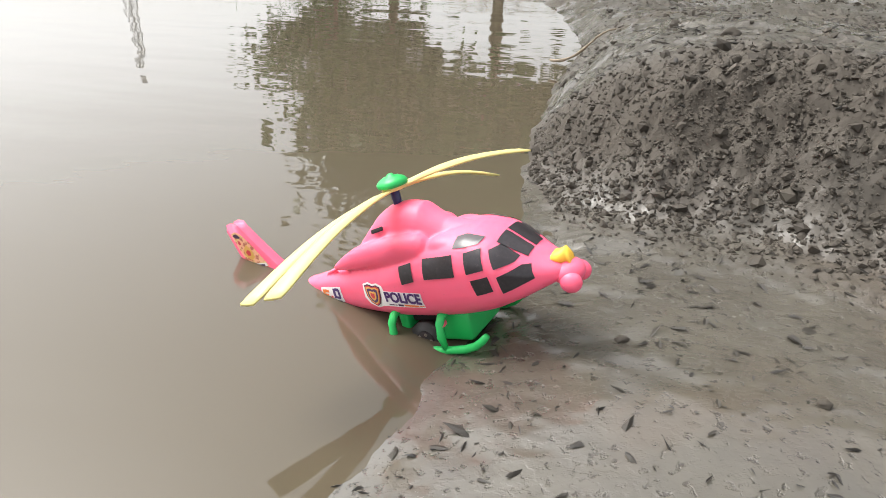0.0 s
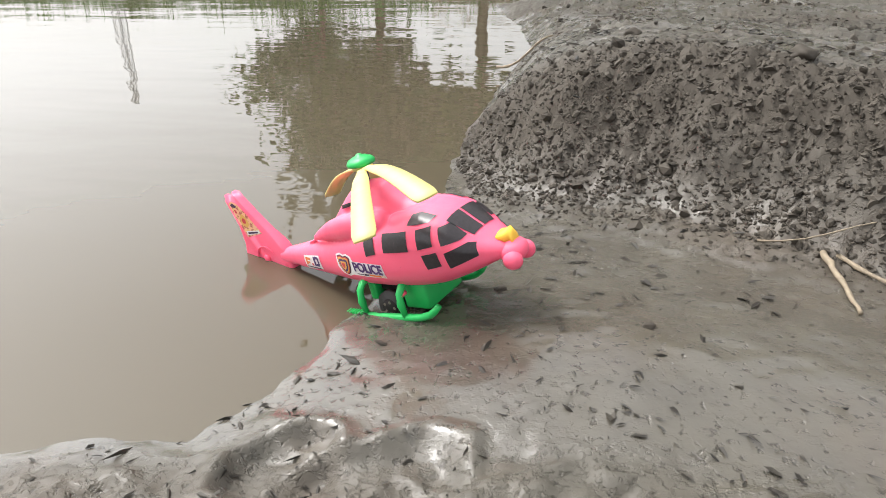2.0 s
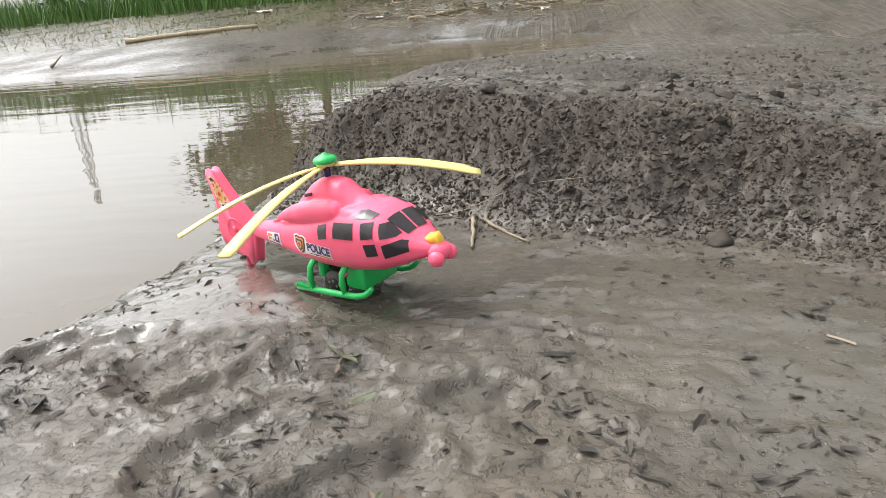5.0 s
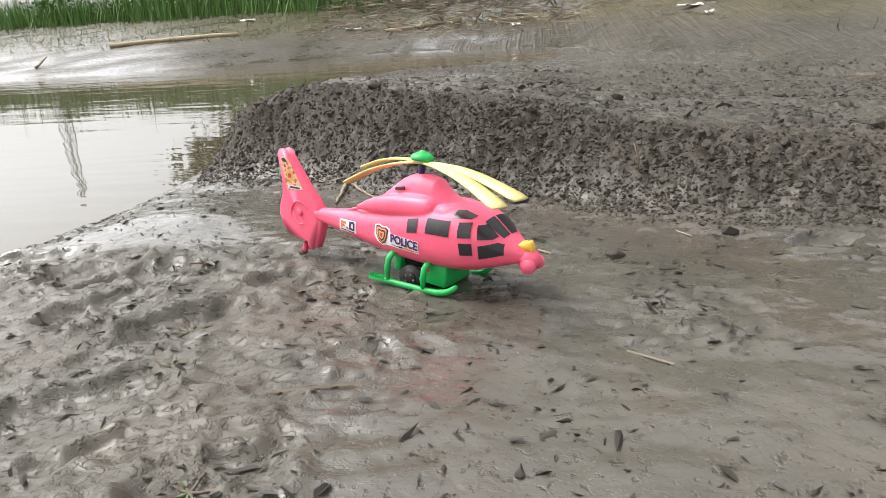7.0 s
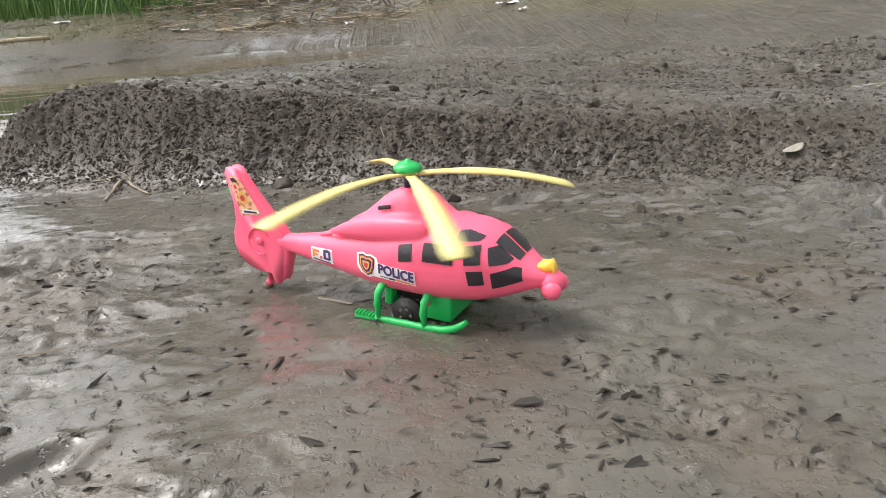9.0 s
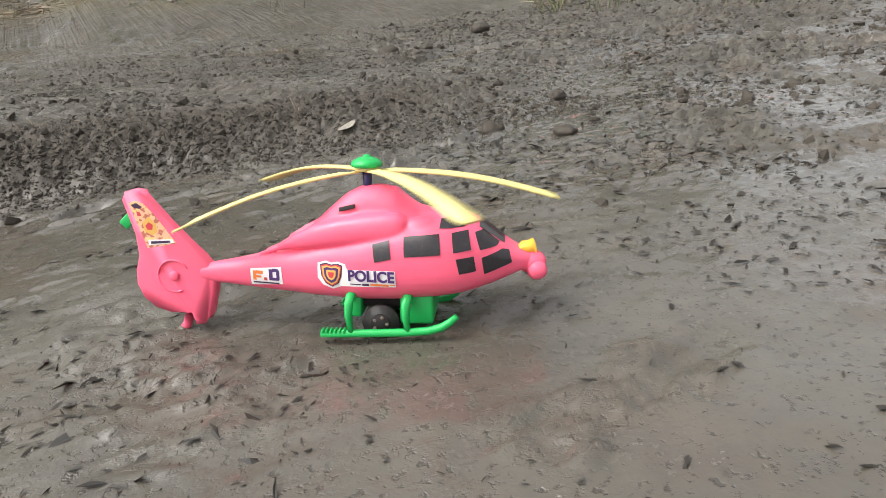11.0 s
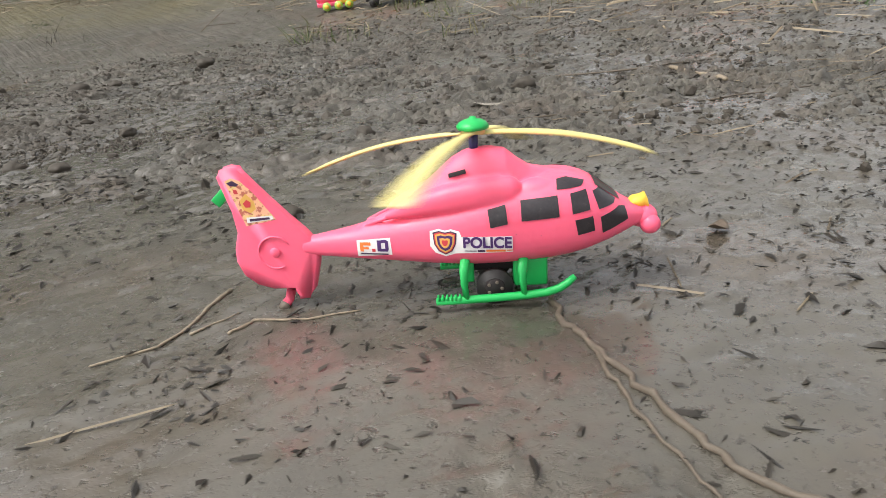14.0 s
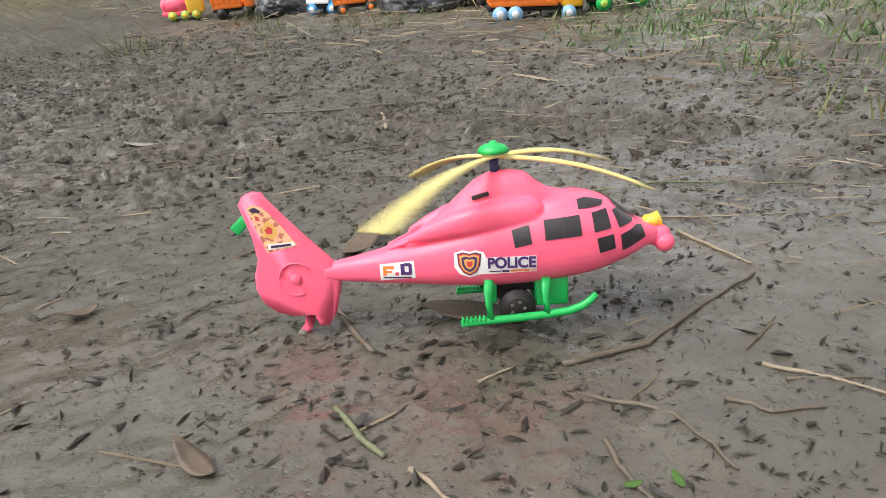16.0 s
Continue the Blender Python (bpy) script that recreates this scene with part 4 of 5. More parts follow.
def scatter_clods():
    # on and under the crumbling face
    n = 36000
    x = RNG.uniform(-0.30, 2.2, n)
    s = RNG.normal(0.08, 0.09, n)
    y = np.interp(x, BANK_X, BANK_Y) + s
    h = np.interp(x, BANK_X, BANK_H)
    keep = (RNG.uniform(size=n) < np.clip(h / 0.11, 0.10, 1)) & (s > -0.07 * RNG.uniform(size=n) ** 2)
    x, y = x[keep], y[keep]
    r = np.clip(np.exp(RNG.normal(-6.25, 0.50, len(x))), 0.0010, 0.009)
    # on the trampled top
    n2 = 3500
    x2, y2 = RNG.uniform(-0.25, 3.0, n2), RNG.uniform(0.0, 2.9, n2) + 0
    y2 = np.interp(x2, BANK_X, BANK_Y) + y2
    r2 = np.clip(np.exp(RNG.normal(-5.6, 0.5, n2)), 0.002, 0.014)
    # far trampled strip before the straw
    n3 = 3500
    x3, y3 = RNG.uniform(2.7, 4.4, n3), RNG.uniform(-0.6, 3.6, n3)
    r3 = np.clip(np.exp(RNG.normal(-5.4, 0.5, n3)), 0.002, 0.016)
    # lumps thrown up over the wet flat, in drifts
    n4 = 60000
    x4, y4 = RNG.uniform(0.6, 4.4, n4), RNG.uniform(-0.9, 3.8, n4)
    d4 = (y4 - 1.36 + 0.75 * x4) / 1.25
    keep = RNG.uniform(size=n4) < 0.4 * ease((d4 - 0.15) / 0.6) * (0.03 + 0.75 * ease((fbm(x4, y4, 0.20, 4, 221, 0.6) - 0.06) / 0.25))
    v4 = -0.47 * (x4 - 2.0) + 0.88 * (y4 - 1.15) - 0.10 * (x4 - 2.0) ** 2
    keep &= RNG.uniform(size=n4) > 0.8 * np.exp(-((v4 - 0.02) / 0.20) ** 2)
    x4, y4 = x4[keep], y4[keep]
    r4 = np.clip(np.exp(RNG.normal(-5.35, 0.55, len(x4))), 0.0016, 0.018)
    x, y, r = np.r_[x, x2, x3, x4], np.r_[y, y2, y3, y4], np.r_[r, r2, r3, r4]
    z, soil, wet, ok = on_land(x, y)
    ok &= z > WATER_Z + 0.004
    x, y, z, r = x[ok], y[ok], z[ok], r[ok]
    size = r[:, None] * RNG.uniform(0.7, 1.25, (len(r), 3)) * np.array([1.15, 1.0, 0.72])
    ob = soup("mud_clods", ICO_V, ICO_F, np.stack([x, y, z + 0.02 * r], 1), size, RNG.uniform(0, 6.28, len(x)), CLOD, 0.20, 0.6)
    tagged(ob, "dark crumbly clods of drying mud on the bank", "mud clods", kind="stuff")


def scatter_bits():
    n = 70000
    x, y = RNG.uniform(-0.6, 4.2, n), RNG.uniform(-1.2, 3.2, n)
    keep = RNG.uniform(size=n) < np.clip(0.18 + 0.9 * fbm(x, y, 0.35, 3, 201) + 0.25 * (x > 1.8) + 0.5 * np.exp(-np.clip(-pond_distance(x, y), 0, 9) / 0.2), 0.05, 1)
    x, y = x[keep], y[keep]
    z, soil, wet, ok = on_land(x, y)
    x, y, z = x[ok], y[ok], z[ok]
    m = len(x)
    ln = np.clip(np.exp(RNG.normal(-5.65, 0.60, m)), 0.0012, 0.012)
    size = np.stack([ln, np.clip(ln * RNG.uniform(0.12, 0.38, m), 0.0007, 0.0032), np.clip(ln * 0.25, 0.0007, 0.0022)], 1)
    turn = RNG.normal(0.2, 1.1, m)
    ob = soup("plant_bits", OCT_V, OCT_F, np.stack([x, y, z + 0.0008], 1), size, turn, BIT, 0.45, 0.25)
    tagged(ob, "dark bits of rotten leaves pressed into the mud", "plant litter", kind="stuff")


def scatter_flakes():
    """Torn scraps of leaf and mud crust, lying in drifts."""
    n = 130000
    x, y = RNG.uniform(-0.5, 4.3, n), RNG.uniform(-1.15, 3.4, n)
    z, soil, wet, ok = on_land(x, y)
    drift = ease((fbm(x, y, 0.14, 3, 211) - 0.02) / 0.22)
    d = (y - 1.36 + 0.75 * x) / 1.25
    much = 0.32 + 0.70 * on_grid("torn", x, y) + 0.35 * ease((d - 0.1) / 0.5) + 0.22 * ease((x - 1.2) / 0.8)
    ok &= (RNG.uniform(size=n) < (0.07 + 0.93 * drift) * much) & (soil < 0.75)
    x, y, z = x[ok], y[ok], z[ok]
    m = len(x)
    ln = np.clip(np.exp(RNG.normal(-5.5, 0.52, m)), 0.0016, 0.012)
    size = np.stack([ln, ln * RNG.uniform(0.25, 0.8, m), ln * RNG.uniform(0.5, 1.2, m)], 1)
    ob = soup("leaf_scraps", LEAF_V, LEAF_F, np.stack([x, y, z + 0.0012], 1), size, RNG.normal(-0.35, 0.9, m), BIT, 0.35, 0.22)
    tagged(ob, "dark wet scraps of leaf and mud crust lying in drifts", "plant litter", kind="stuff")


def scatter_straw():
    n = 1500
    x, y = RNG.uniform(0.4, 4.0, n), RNG.uniform(-1.3, 1.6, n)
    keep = RNG.uniform(size=n) < 0.015 + 0.50 * ease((x - 1.7) / 1.6) * ease((0.9 - y) / 1.2)
    x, y = x[keep], y[keep]
    z, _, _, ok = on_land(x, y)
    x, y, z = x[ok], y[ok], z[ok]
    ln = np.clip(np.exp(RNG.normal(-3.9, 0.6, len(x))), 0.006, 0.07)
    size = np.stack([ln, RNG.uniform(0.0006, 0.0016, len(x)), RNG.uniform(0.0006, 0.0014, len(x))], 1)
    ob = soup("straw_bits", STRAW_V, STRAW_F, np.stack([x, y, z + 0.0012], 1), size, RNG.normal(-0.6, 0.7, len(x)), STRAW, 0.05, 0.03)
    tagged(ob, "scattered broken straws lying on damp mud", "straw", kind="stuff")
    # longer stalks lying side by side where the mud meets the grass
    n = 3200
    x, y = RNG.uniform(2.95, 5.0, n), RNG.uniform(-1.5, 1.6, n)
    keep = RNG.uniform(size=n) < ease((x - 2.95 - 0.55 * (y + 0.5)) / 0.8) * np.clip(0.55 + 1.4 * fbm(x, y, 0.4, 3, 401), 0.05, 1)
    x, y = x[keep], y[keep]
    ln = np.clip(np.exp(RNG.normal(-3.6, 0.6, len(x))), 0.010, 0.08)
    size = np.stack([ln, RNG.uniform(0.0006, 0.0019, len(x)), RNG.uniform(0.0006, 0.0016, len(x))], 1)
    ob = soup("straw_stalks", STRAW_V, STRAW_F, np.stack([x, y, on_grid("z", x, y) + 0.004], 1), size, RNG.normal(-0.72, 0.75, len(x)), STRAW, 0.05, 0.03)
    tagged(ob, "long dry stalks strewn over the mud beside the grass", "straw", kind="stuff")
    # thicker litter of straw up the eastern slope and the heap to the north
    n = 9000
    a = RNG.uniform(size=n)
    x = np.where(a < 0.45, RNG.uniform(3.5, 7.5, n), RNG.uniform(-2.6, 7.0, n))
    y = np.where(a < 0.45, RNG.uniform(-3.0, 7.5, n), RNG.uniform(8.6, 14.0, n) - 0.45 * np.clip(x, 0, 6))
    heap = np.where(a < 0.45, 0.03, 0.75 * np.exp(-((y - 11.6 + 0.45 * np.clip(x, 0, 6)) / 1.2) ** 2) * (0.6 + 0.6 * vnoise(x * 0.8, y * 0.8, 3)))
    keep = RNG.uniform(size=n) < np.where(a < 0.45, 0.75 * ease((x - 3.4 + 0.3 * fbm(x, y, 0.8, 3, 5)) / 1.2), 1)
    x, y, heap = x[keep], y[keep], heap[keep]
    z = on_grid("z", x, y) + heap * RNG.uniform(size=len(x))
    ln = np.clip(np.exp(RNG.normal(-2.35, 0.6, len(x))), 0.02, 0.45) * np.where(heap > 0.031, 1.0, 0.5)
    thick = np.where(heap > 0.031, 2.4, 1.0)
    size = np.stack([ln, thick * RNG.uniform(0.0012, 0.0045, len(x)), thick * RNG.uniform(0.0012, 0.004, len(x))], 1)
    ob = soup("straw_litter", STRAW_V, STRAW_F, np.stack([x, y, z + 0.004], 1), size, RNG.uniform(0, 3.14, len(x)), STRAW, 0.04, 0.16)
    tagged(ob, "heap of dry brown stalks at the edge of the field", "straw", kind="stuff")


def scatter_grass():
    n = 26000
    a = RNG.uniform(size=n)
    x = np.where(a < 0.55, RNG.uniform(-14, 0.2, n), RNG.uniform(3.9, 9.0, n))
    y = np.where(a < 0.55, RNG.uniform(7.5, 13.5, n), RNG.uniform(-3.5, 5.5, n))
    north = y - np.interp(x, FAR_X, FAR_Y)
    keep = np.where(a < 0.55, (north > 1.5) & (RNG.uniform(size=n) < 0.35 + 0.65 * ease((north - 1.5) / 0.8)),
                    RNG.uniform(size=n) < ease((x - 3.9 - 0.5 * fbm(x, y, 0.9, 3, 301)) / 1.6) * np.clip(0.35 + 1.4 * fbm(x, y, 1.1, 3, 311), 0.02, 1))
    x, y = x[keep], y[keep]
    z = on_grid("z", x, y)
    h = RNG.uniform(0.03, 0.11, len(x))
    size = np.stack([h, RNG.uniform(0.003, 0.008, len(x)), h], 1)
    ob = soup("short_grass", BLADE_V, BLADE_F, np.stack([x, y, z - 0.003], 1), size, RNG.uniform(0, 6.28, len(x)), GRASS, 0.1, 0.5)
    tagged(ob, "patchy short olive grass and weeds on the slope", "grass", kind="stuff")
    n = 16000
    x, y = RNG.uniform(4.0, 6.6, n), RNG.uniform(-2.2, 1.4, n)
    keep = RNG.uniform(size=n) < ease((x - 4.15 - 0.45 * y - 0.5 * fbm(x, y, 0.5, 3, 321)) / 0.6) * np.clip(0.7 + 1.2 * fbm(x, y, 0.25, 3, 331), 0.05, 1)
    x, y = x[keep], y[keep]
    h = RNG.uniform(0.015, 0.055, len(x))
    size = np.stack([h * 1.3, RNG.uniform(0.004, 0.010, len(x)), h], 1)
    ob = soup("green_turf", BLADE_V, BLADE_F, np.stack([x, y, on_grid("z", x, y) - 0.002], 1), size, RNG.uniform(0, 6.28, len(x)), TURF, 0.1, 0.5)
    tagged(ob, "low fresh green grass at the edge of the mud", "grass", kind="stuff")
    n = 9000
    x, y = RNG.uniform(-17, -1.9, n), RNG.uniform(11.0, 16.0, n)
    keep = y - np.interp(x, FAR_X, FAR_Y) > 4.7 + 0.4 * RNG.normal(size=n)
    x, y = x[keep], y[keep]
    h = RNG.uniform(0.25, 0.75, len(x))
    size = np.stack([h * 0.6, RNG.uniform(0.010, 0.030, len(x)), h], 1)
    ob = soup("tall_grass", BLADE_V, BLADE_F, np.stack([x, y, on_grid("z", x, y) - 0.01], 1), size, RNG.uniform(0, 6.28, len(x)), TALL, 0.06, 0.16)
    tagged(ob, "thick stand of tall fresh green grass", "grass", kind="stuff")


scatter_clods()
scatter_bits()
scatter_flakes()
scatter_straw()
scatter_grass()


def laid(pts, r, lift=0.7, bend=0.0, seed=0):
    """Points along the ground, a little wavy."""
    out = []
    rnd = random.Random(seed)
    for (ax, ay), (bx, by) in zip(pts, pts[1:]):
        for k in range(5):
            u = k / 5
            out.append((ax + (bx - ax) * u + rnd.uniform(-1, 1) * bend, ay + (by - ay) * u + rnd.uniform(-1, 1) * bend))
    out.append(pts[-1])
    return [(x, y, ground_at(x, y) + r * lift) for x, y in out]


def stick(pts, r, mat, label, name="twig", bend=0.0015, taper=0.5, lifts=None):
    bm = bmesh.new()
    p = laid(pts, r, bend=bend, seed=len(pts) * 17 + int(r * 1e5) + int(pts[0][0] * 1000))
    z = np.convolve(np.pad([q[2] for q in p], 2, mode="edge"), np.ones(5) / 5, "valid")
    if lifts:
        z = z + np.interp(np.linspace(0, 1, len(p)), np.linspace(0, 1, len(lifts)), lifts)
    p = [(a, b, c) for (a, b, _), c in zip(p, z)]
    n = len(p)
    tube(bm, p, [r * (1 - (1 - taper) * i / (n - 1)) * (1 + 0.18 * math.sin(i * 2.3 + r * 900)) for i in range(n)], 7)
    return tagged(new(name, mesh_of(name, bm, mat)), label, "twig")


stick([(0.262, 1.500), (0.267, 1.445), (0.270, 1.388)], 0.0042, TWIG, "pale broken stick leaning at the foot of the bank", lifts=[0.004, 0.002, 0.0])
stick([(0.195, 1.52), (0.32, 1.515), (0.45, 1.50)], 0.0011, TWIG, "long thin straw lying along the foot of the bank", bend=0.001, lifts=[0.004, 0.005, 0.006])
stick([(0.277, 1.500), (0.315, 1.45), (0.356, 1.400)], 0.0032, TWIG, "thin pale stick lying at the foot of the bank")
stick([(1.935, 0.015), (1.900, -0.012), (1.871, -0.039), (1.832, -0.059), (1.774, -0.044)], 0.0022, TWIG, "pale hooked twig lying on smooth mud", bend=0.001)
stick([(1.866, -0.055), (1.92, -0.05)], 0.0014, TWIG, "short pale twig on smooth mud")
stick([(2.165, -0.255), (2.123, -0.317), (2.110, -0.360), (2.089, -0.422), (2.072, -0.481), (2.060, -0.516), (2.068, -0.575)], 0.0034, TWIGDARK, "crooked brown root half sunk in mud", bend=0.003, taper=0.9)
stick([(2.110, -0.358), (2.085, -0.400), (2.064, -0.436), (2.049, -0.474), (2.030, -0.530)], 0.0026, TWIGDARK, "side shoot of a muddy root", bend=0.002)
stick([(1.893, -0.084), (1.924, -0.077), (1.963, -0.117), (2.011, -0.144)], 0.0018, TWIG, "thin bent straw lying on mud")
stick([(2.691, -0.751), (2.775, -0.787), (2.88, -0.791), (2.994, -0.795)], 0.0034, TWIGDARK, "long curved brown stem lying on mud", bend=0.0015)
stick([(3.065, -0.661), (3.036, -0.724), (3.015, -0.782)], 0.0028, TWIG, "pale thin stem lying on mud", bend=0.001)
stick([(2.501, -0.658), (2.492, -0.704), (2.490, -0.738)], 0.0030, TWIGGREEN, "greenish straw stalk lying on mud", bend=0.0005, taper=0.8)
stick([(2.496, -0.763), (2.492, -0.811)], 0.0026, TWIG, "pale straw stalk lying on mud")
stick([(2.615, -0.714), (2.659, -0.723)], 0.0018, TWIG, "short pale straw lying on mud")
stick([(2.600, -0.525), (2.576, -0.613)], 0.0032, TWIGDARK, "straight brown stick lying on mud", bend=0.0005, taper=0.9)
stick([(2.626, -0.841), (2.606, -0.87), (2.589, -0.905)], 0.0028, TWIGDARK, "brown stalk lying on mud")
stick([(2.812, -0.882), (2.827, -0.935), (2.838, -0.990)], 0.0022, TWIG, "pale brown stem lying on mud")
stick([(2.800, -0.907), (2.850, -0.959)], 0.0016, TWIGDARK, "thin dark stem lying on mud")
stick([(2.740, -0.884), (2.746, -0.915), (2.781, -0.946)], 0.0024, TWIGDARK, "crooked dark root lying on mud", bend=0.003)
stick([(2.66, -0.80), (2.69, -0.865), (2.66, -0.93)], 0.0024, TWIGDARK, "bent dark stem lying on mud", bend=0.003)
stick([(2.614, -0.472), (2.604, -0.542)], 0.0022, TWIG, "pale stem lying on mud")
stick([(2.325, 0.071), (2.349, -0.008)], 0.0040, TWIGDARK, "short thick brown stick on mud", taper=0.9)
stick([(0.17, 0.60), (0.145, 0.545), (0.135, 0.50)], 0.0045, TWIG, "split pale stick lying on wet mud", bend=0.001)
stick([(2.95, -0.50), (3.10, -0.62), (3.22, -0.74)], 0.0022, TWIG, "long pale stem lying on mud")
stick([(3.05, -0.42), (3.25, -0.52), (3.40, -0.70)], 0.0026, TWIGGREEN, "greenish stem lying on mud")
stick([(2.55, 0.35), (2.80, 0.28), (3.05, 0.10), (3.30, 0.00)], 0.0030, TWIGDARK, "long muddy vine lying on the flat", bend=0.004)
stick([(3.10, 0.75), (3.32, 0.52), (3.55, 0.42)], 0.0035, TWIGDARK, "long muddy stalk lying on the flat", bend=0.004)
stick([(-0.27, 2.56), (-0.19, 2.53), (-0.12, 2.52)], 0.0040, TWIG, "pale twig jutting over the water", lifts=[0.03, 0.02, 0.01])
# pale stalks along the far shore
stick([(-4.646, 8.145), (-4.0, 8.56), (-3.314, 8.987)], 0.030, WOOD, "long weathered wooden beam lying on the shore", name="wooden_beam", bend=0.0, taper=0.9)
stick([(-1.424, 9.453), (-0.9, 9.95), (-0.502, 10.53)], 0.020, WOOD, "long pale bamboo pole lying on the shore", name="bamboo_pole", bend=0.0, taper=0.8)
stick([(-0.049, 10.041), (0.768, 9.731)], 0.018, WOOD, "short pale pole lying before the straw", name="bamboo_pole", bend=0.0, taper=0.8)
stick([(-4.60, 6.75), (-4.80, 7.2)], 0.015, TWIG, "pale stick on the far muddy shore", bend=0.0, lifts=[0.0, 0.05])
# sprigs on the bank top
for sx, sy, hgt in ((0.842, 1.385, 0.05), (1.51, 1.295, 0.05), (1.02, 1.50, 0.025), (0.62, 1.6, 0.02)):
    zz = ground_at(sx, sy)
    bm = bmesh.new()
    tube(bm, [(sx, sy, zz - 0.004), (sx - 0.003, sy, zz + hgt * 0.5), (sx - 0.010, sy + 0.002, zz + hgt)], [0.0016, 0.0013, 0.0008], 6)
    tube(bm, [(sx - 0.002, sy, zz + hgt * 0.3), (sx + 0.006, sy, zz + hgt * 0.55)], [0.0010, 0.0006], 6)
    tagged(new("sprig", mesh_of("sprig", bm, TWIG)), "dry pale sprig standing in the bank", "sprig")


def leaf(x, y, ln, turn, mat, label, tip=0.35, curl=0.35, name="leaf"):
    bm = bmesh.new()
    rows = []
    for i in range(9):
        u = i / 8
        w = ln * 0.22 * math.sin(math.pi * min(1, u * 0.97 + 0.02)) ** 0.7
        rows.append([bm.verts.new((ln * (u - 0.5), w * k, ln * (tip * (u - 0.3) ** 2 + curl * 0.35 * k * k * (w / ln)) + 0.0015)) for k in (-1, -0.5, 0, 0.5, 1)])
    for a, b in zip(rows, rows[1:]):
        for k in range(4):
            bm.faces.new((a[k], b[k], b[k + 1], a[k + 1]))
    r = bmesh.ops.extrude_face_region(bm, geom=list(bm.faces))
    bmesh.ops.translate(bm, vec=(0, 0, 0.0008), verts=[v for v in r["geom"] if isinstance(v, bmesh.types.BMVert)])
    ob = new(name, mesh_of(name, bm, mat))
    ob.matrix_basis = pose(x, y, ground_at(x, y) + 0.001, 0, 0, turn)
    return tagged(ob, label, "leaf")


leaf(2.767, 0.506, 0.075, 150, PALELEAF, "pale dry leaf lying on mud")
stick([(3.415, 0.458), (3.32, 0.31), (3.217, 0.172)], 0.0060, TWIG, "pale flat stick lying on trampled mud", bend=0.001, taper=0.9)
leaf(2.742, -0.372, 0.09, 20, DEADLEAF, "curled brown leaf lying on mud", 0.6)
leaf(2.260, 0.115, 0.055, 150, PALELEAF, "pale dry leaf beside a dark clod")
leaf(1.589, 1.221, 0.06, 30, PALELEAF, "small pale leaf on the trampled bank")
leaf(2.40, -0.30, 0.05, 200, DEADLEAF, "curled brown leaf lying on mud", 0.6)
leaf(2.385, -0.64, 0.045, 100, DEADLEAF, "curled brown leaf stuck in mud", 0.8)
leaf(2.87, -0.56, 0.07, 10, DEADLEAF, "torn brown leaf lying on mud", 0.5)
leaf(2.70, -0.62, 0.10, 130, DEADLEAF, "torn brown leaf under the skids", 0.2)
leaf(0.21, 0.98, 0.030, 30, MUDLEAF, "small muddy green leaf")
leaf(2.62, -0.905, 0.016, 60, LEAFGREEN, "small fresh green leaf on mud")
leaf(2.595, -0.885, 0.014, -40, LEAFGREEN, "small fresh green leaf on mud")
for k, (wx, wy, sc) in enumerate(((0.165, 1.06, 0.60), (0.285, 0.745, 0.5), (0.255, 0.84, 0.45), (0.40, 0.565, 0.4))):
    wd = thing("uprooted_weed", "trodden green weed caked with mud", "weed", pose(wx, wy, ground_at(wx, wy) + 0.001))
    for j in range(7):
        a = j * 2.4 + k
        bm = bmesh.new()
        d = Vector((math.cos(a), math.sin(a), 0)) * 0.045 * sc * (0.6 + 0.4 * ((j * 7) % 5) / 4)
        tube(bm, [(0, 0, 0.003), (d.x * 0.5, d.y * 0.5, 0.008 * sc), (d.x, d.y, 0.004)], [0.0018, 0.0014, 0.0008], 6)
        stem = part("stem", bm, TWIGDARK if j % 3 else TWIGGREEN, wd)
        bm = bmesh.new()
        m = Matrix.Translation((d.x, d.y, 0.005)) @ Matrix.Rotation(a, 4, "Z") @ Matrix.Rotation(-0.25 + 0.2 * (j % 3), 4, "Y") @ Matrix.Diagonal((0.015 * sc, 0.011 * sc, 0.012, 1))
        vs = [bm.verts.new(m @ Vector(v)) for v in LEAF_V]
        for f in LEAF_F:
            bm.faces.new([vs[i] for i in f])
        part("leaf", bm, MUDLEAF if j % 4 == 1 else DEADLEAF, wd)

# loose larger clods lying on the flat
rnd = random.Random(5)
for cx, cy, r in ((0.626, 1.389, 0.020), (0.269, 1.775, 0.020), (2.10, 0.20, 0.020), (2.31, 0.10, 0.022), (1.905, 0.89, 0.024), (1.84, 1.05, 0.026), (2.115, 1.174, 0.022), (2.23, 2.37, 0.045),
                  (2.35, 2.28, 0.03), (2.87, 2.70, 0.05), (3.0, 0.62, 0.03), (2.45, 0.55, 0.024), (0.77, 1.07, 0.012), (1.04, 1.13, 0.014), (-0.09, 1.37, 0.006), (0.06, 1.30, 0.006), (0.05, 2.0, 0.014), (0.45, 1.75, 0.013)):
    bm = bmesh.new()
    bmesh.ops.create_icosphere(bm, subdivisions=3, radius=1.0)
    for v in bm.verts:
        p = v.co * 1.0
        k = 1 + 0.35 * noise.noise(p * 1.6 + Vector((cx * 9, cy * 9, 0))) + 0.16 * noise.noise(p * 4.5 + Vector((cy * 5, 0, 0)))
        v.co = Vector((p.x * k, p.y * k * 0.85, p.z * k * 0.6)) * r
    ob = new("mud_clod", mesh_of("mud_clod", bm, CLOD))
    ob.matrix_basis = pose(cx, cy, ground_at(cx, cy) + 0.15 * r, 0, 0, rnd.uniform(0, 360))
    tagged(ob, "dark lump of mud lying loose on the flat", "mud clod", group="loose clods")

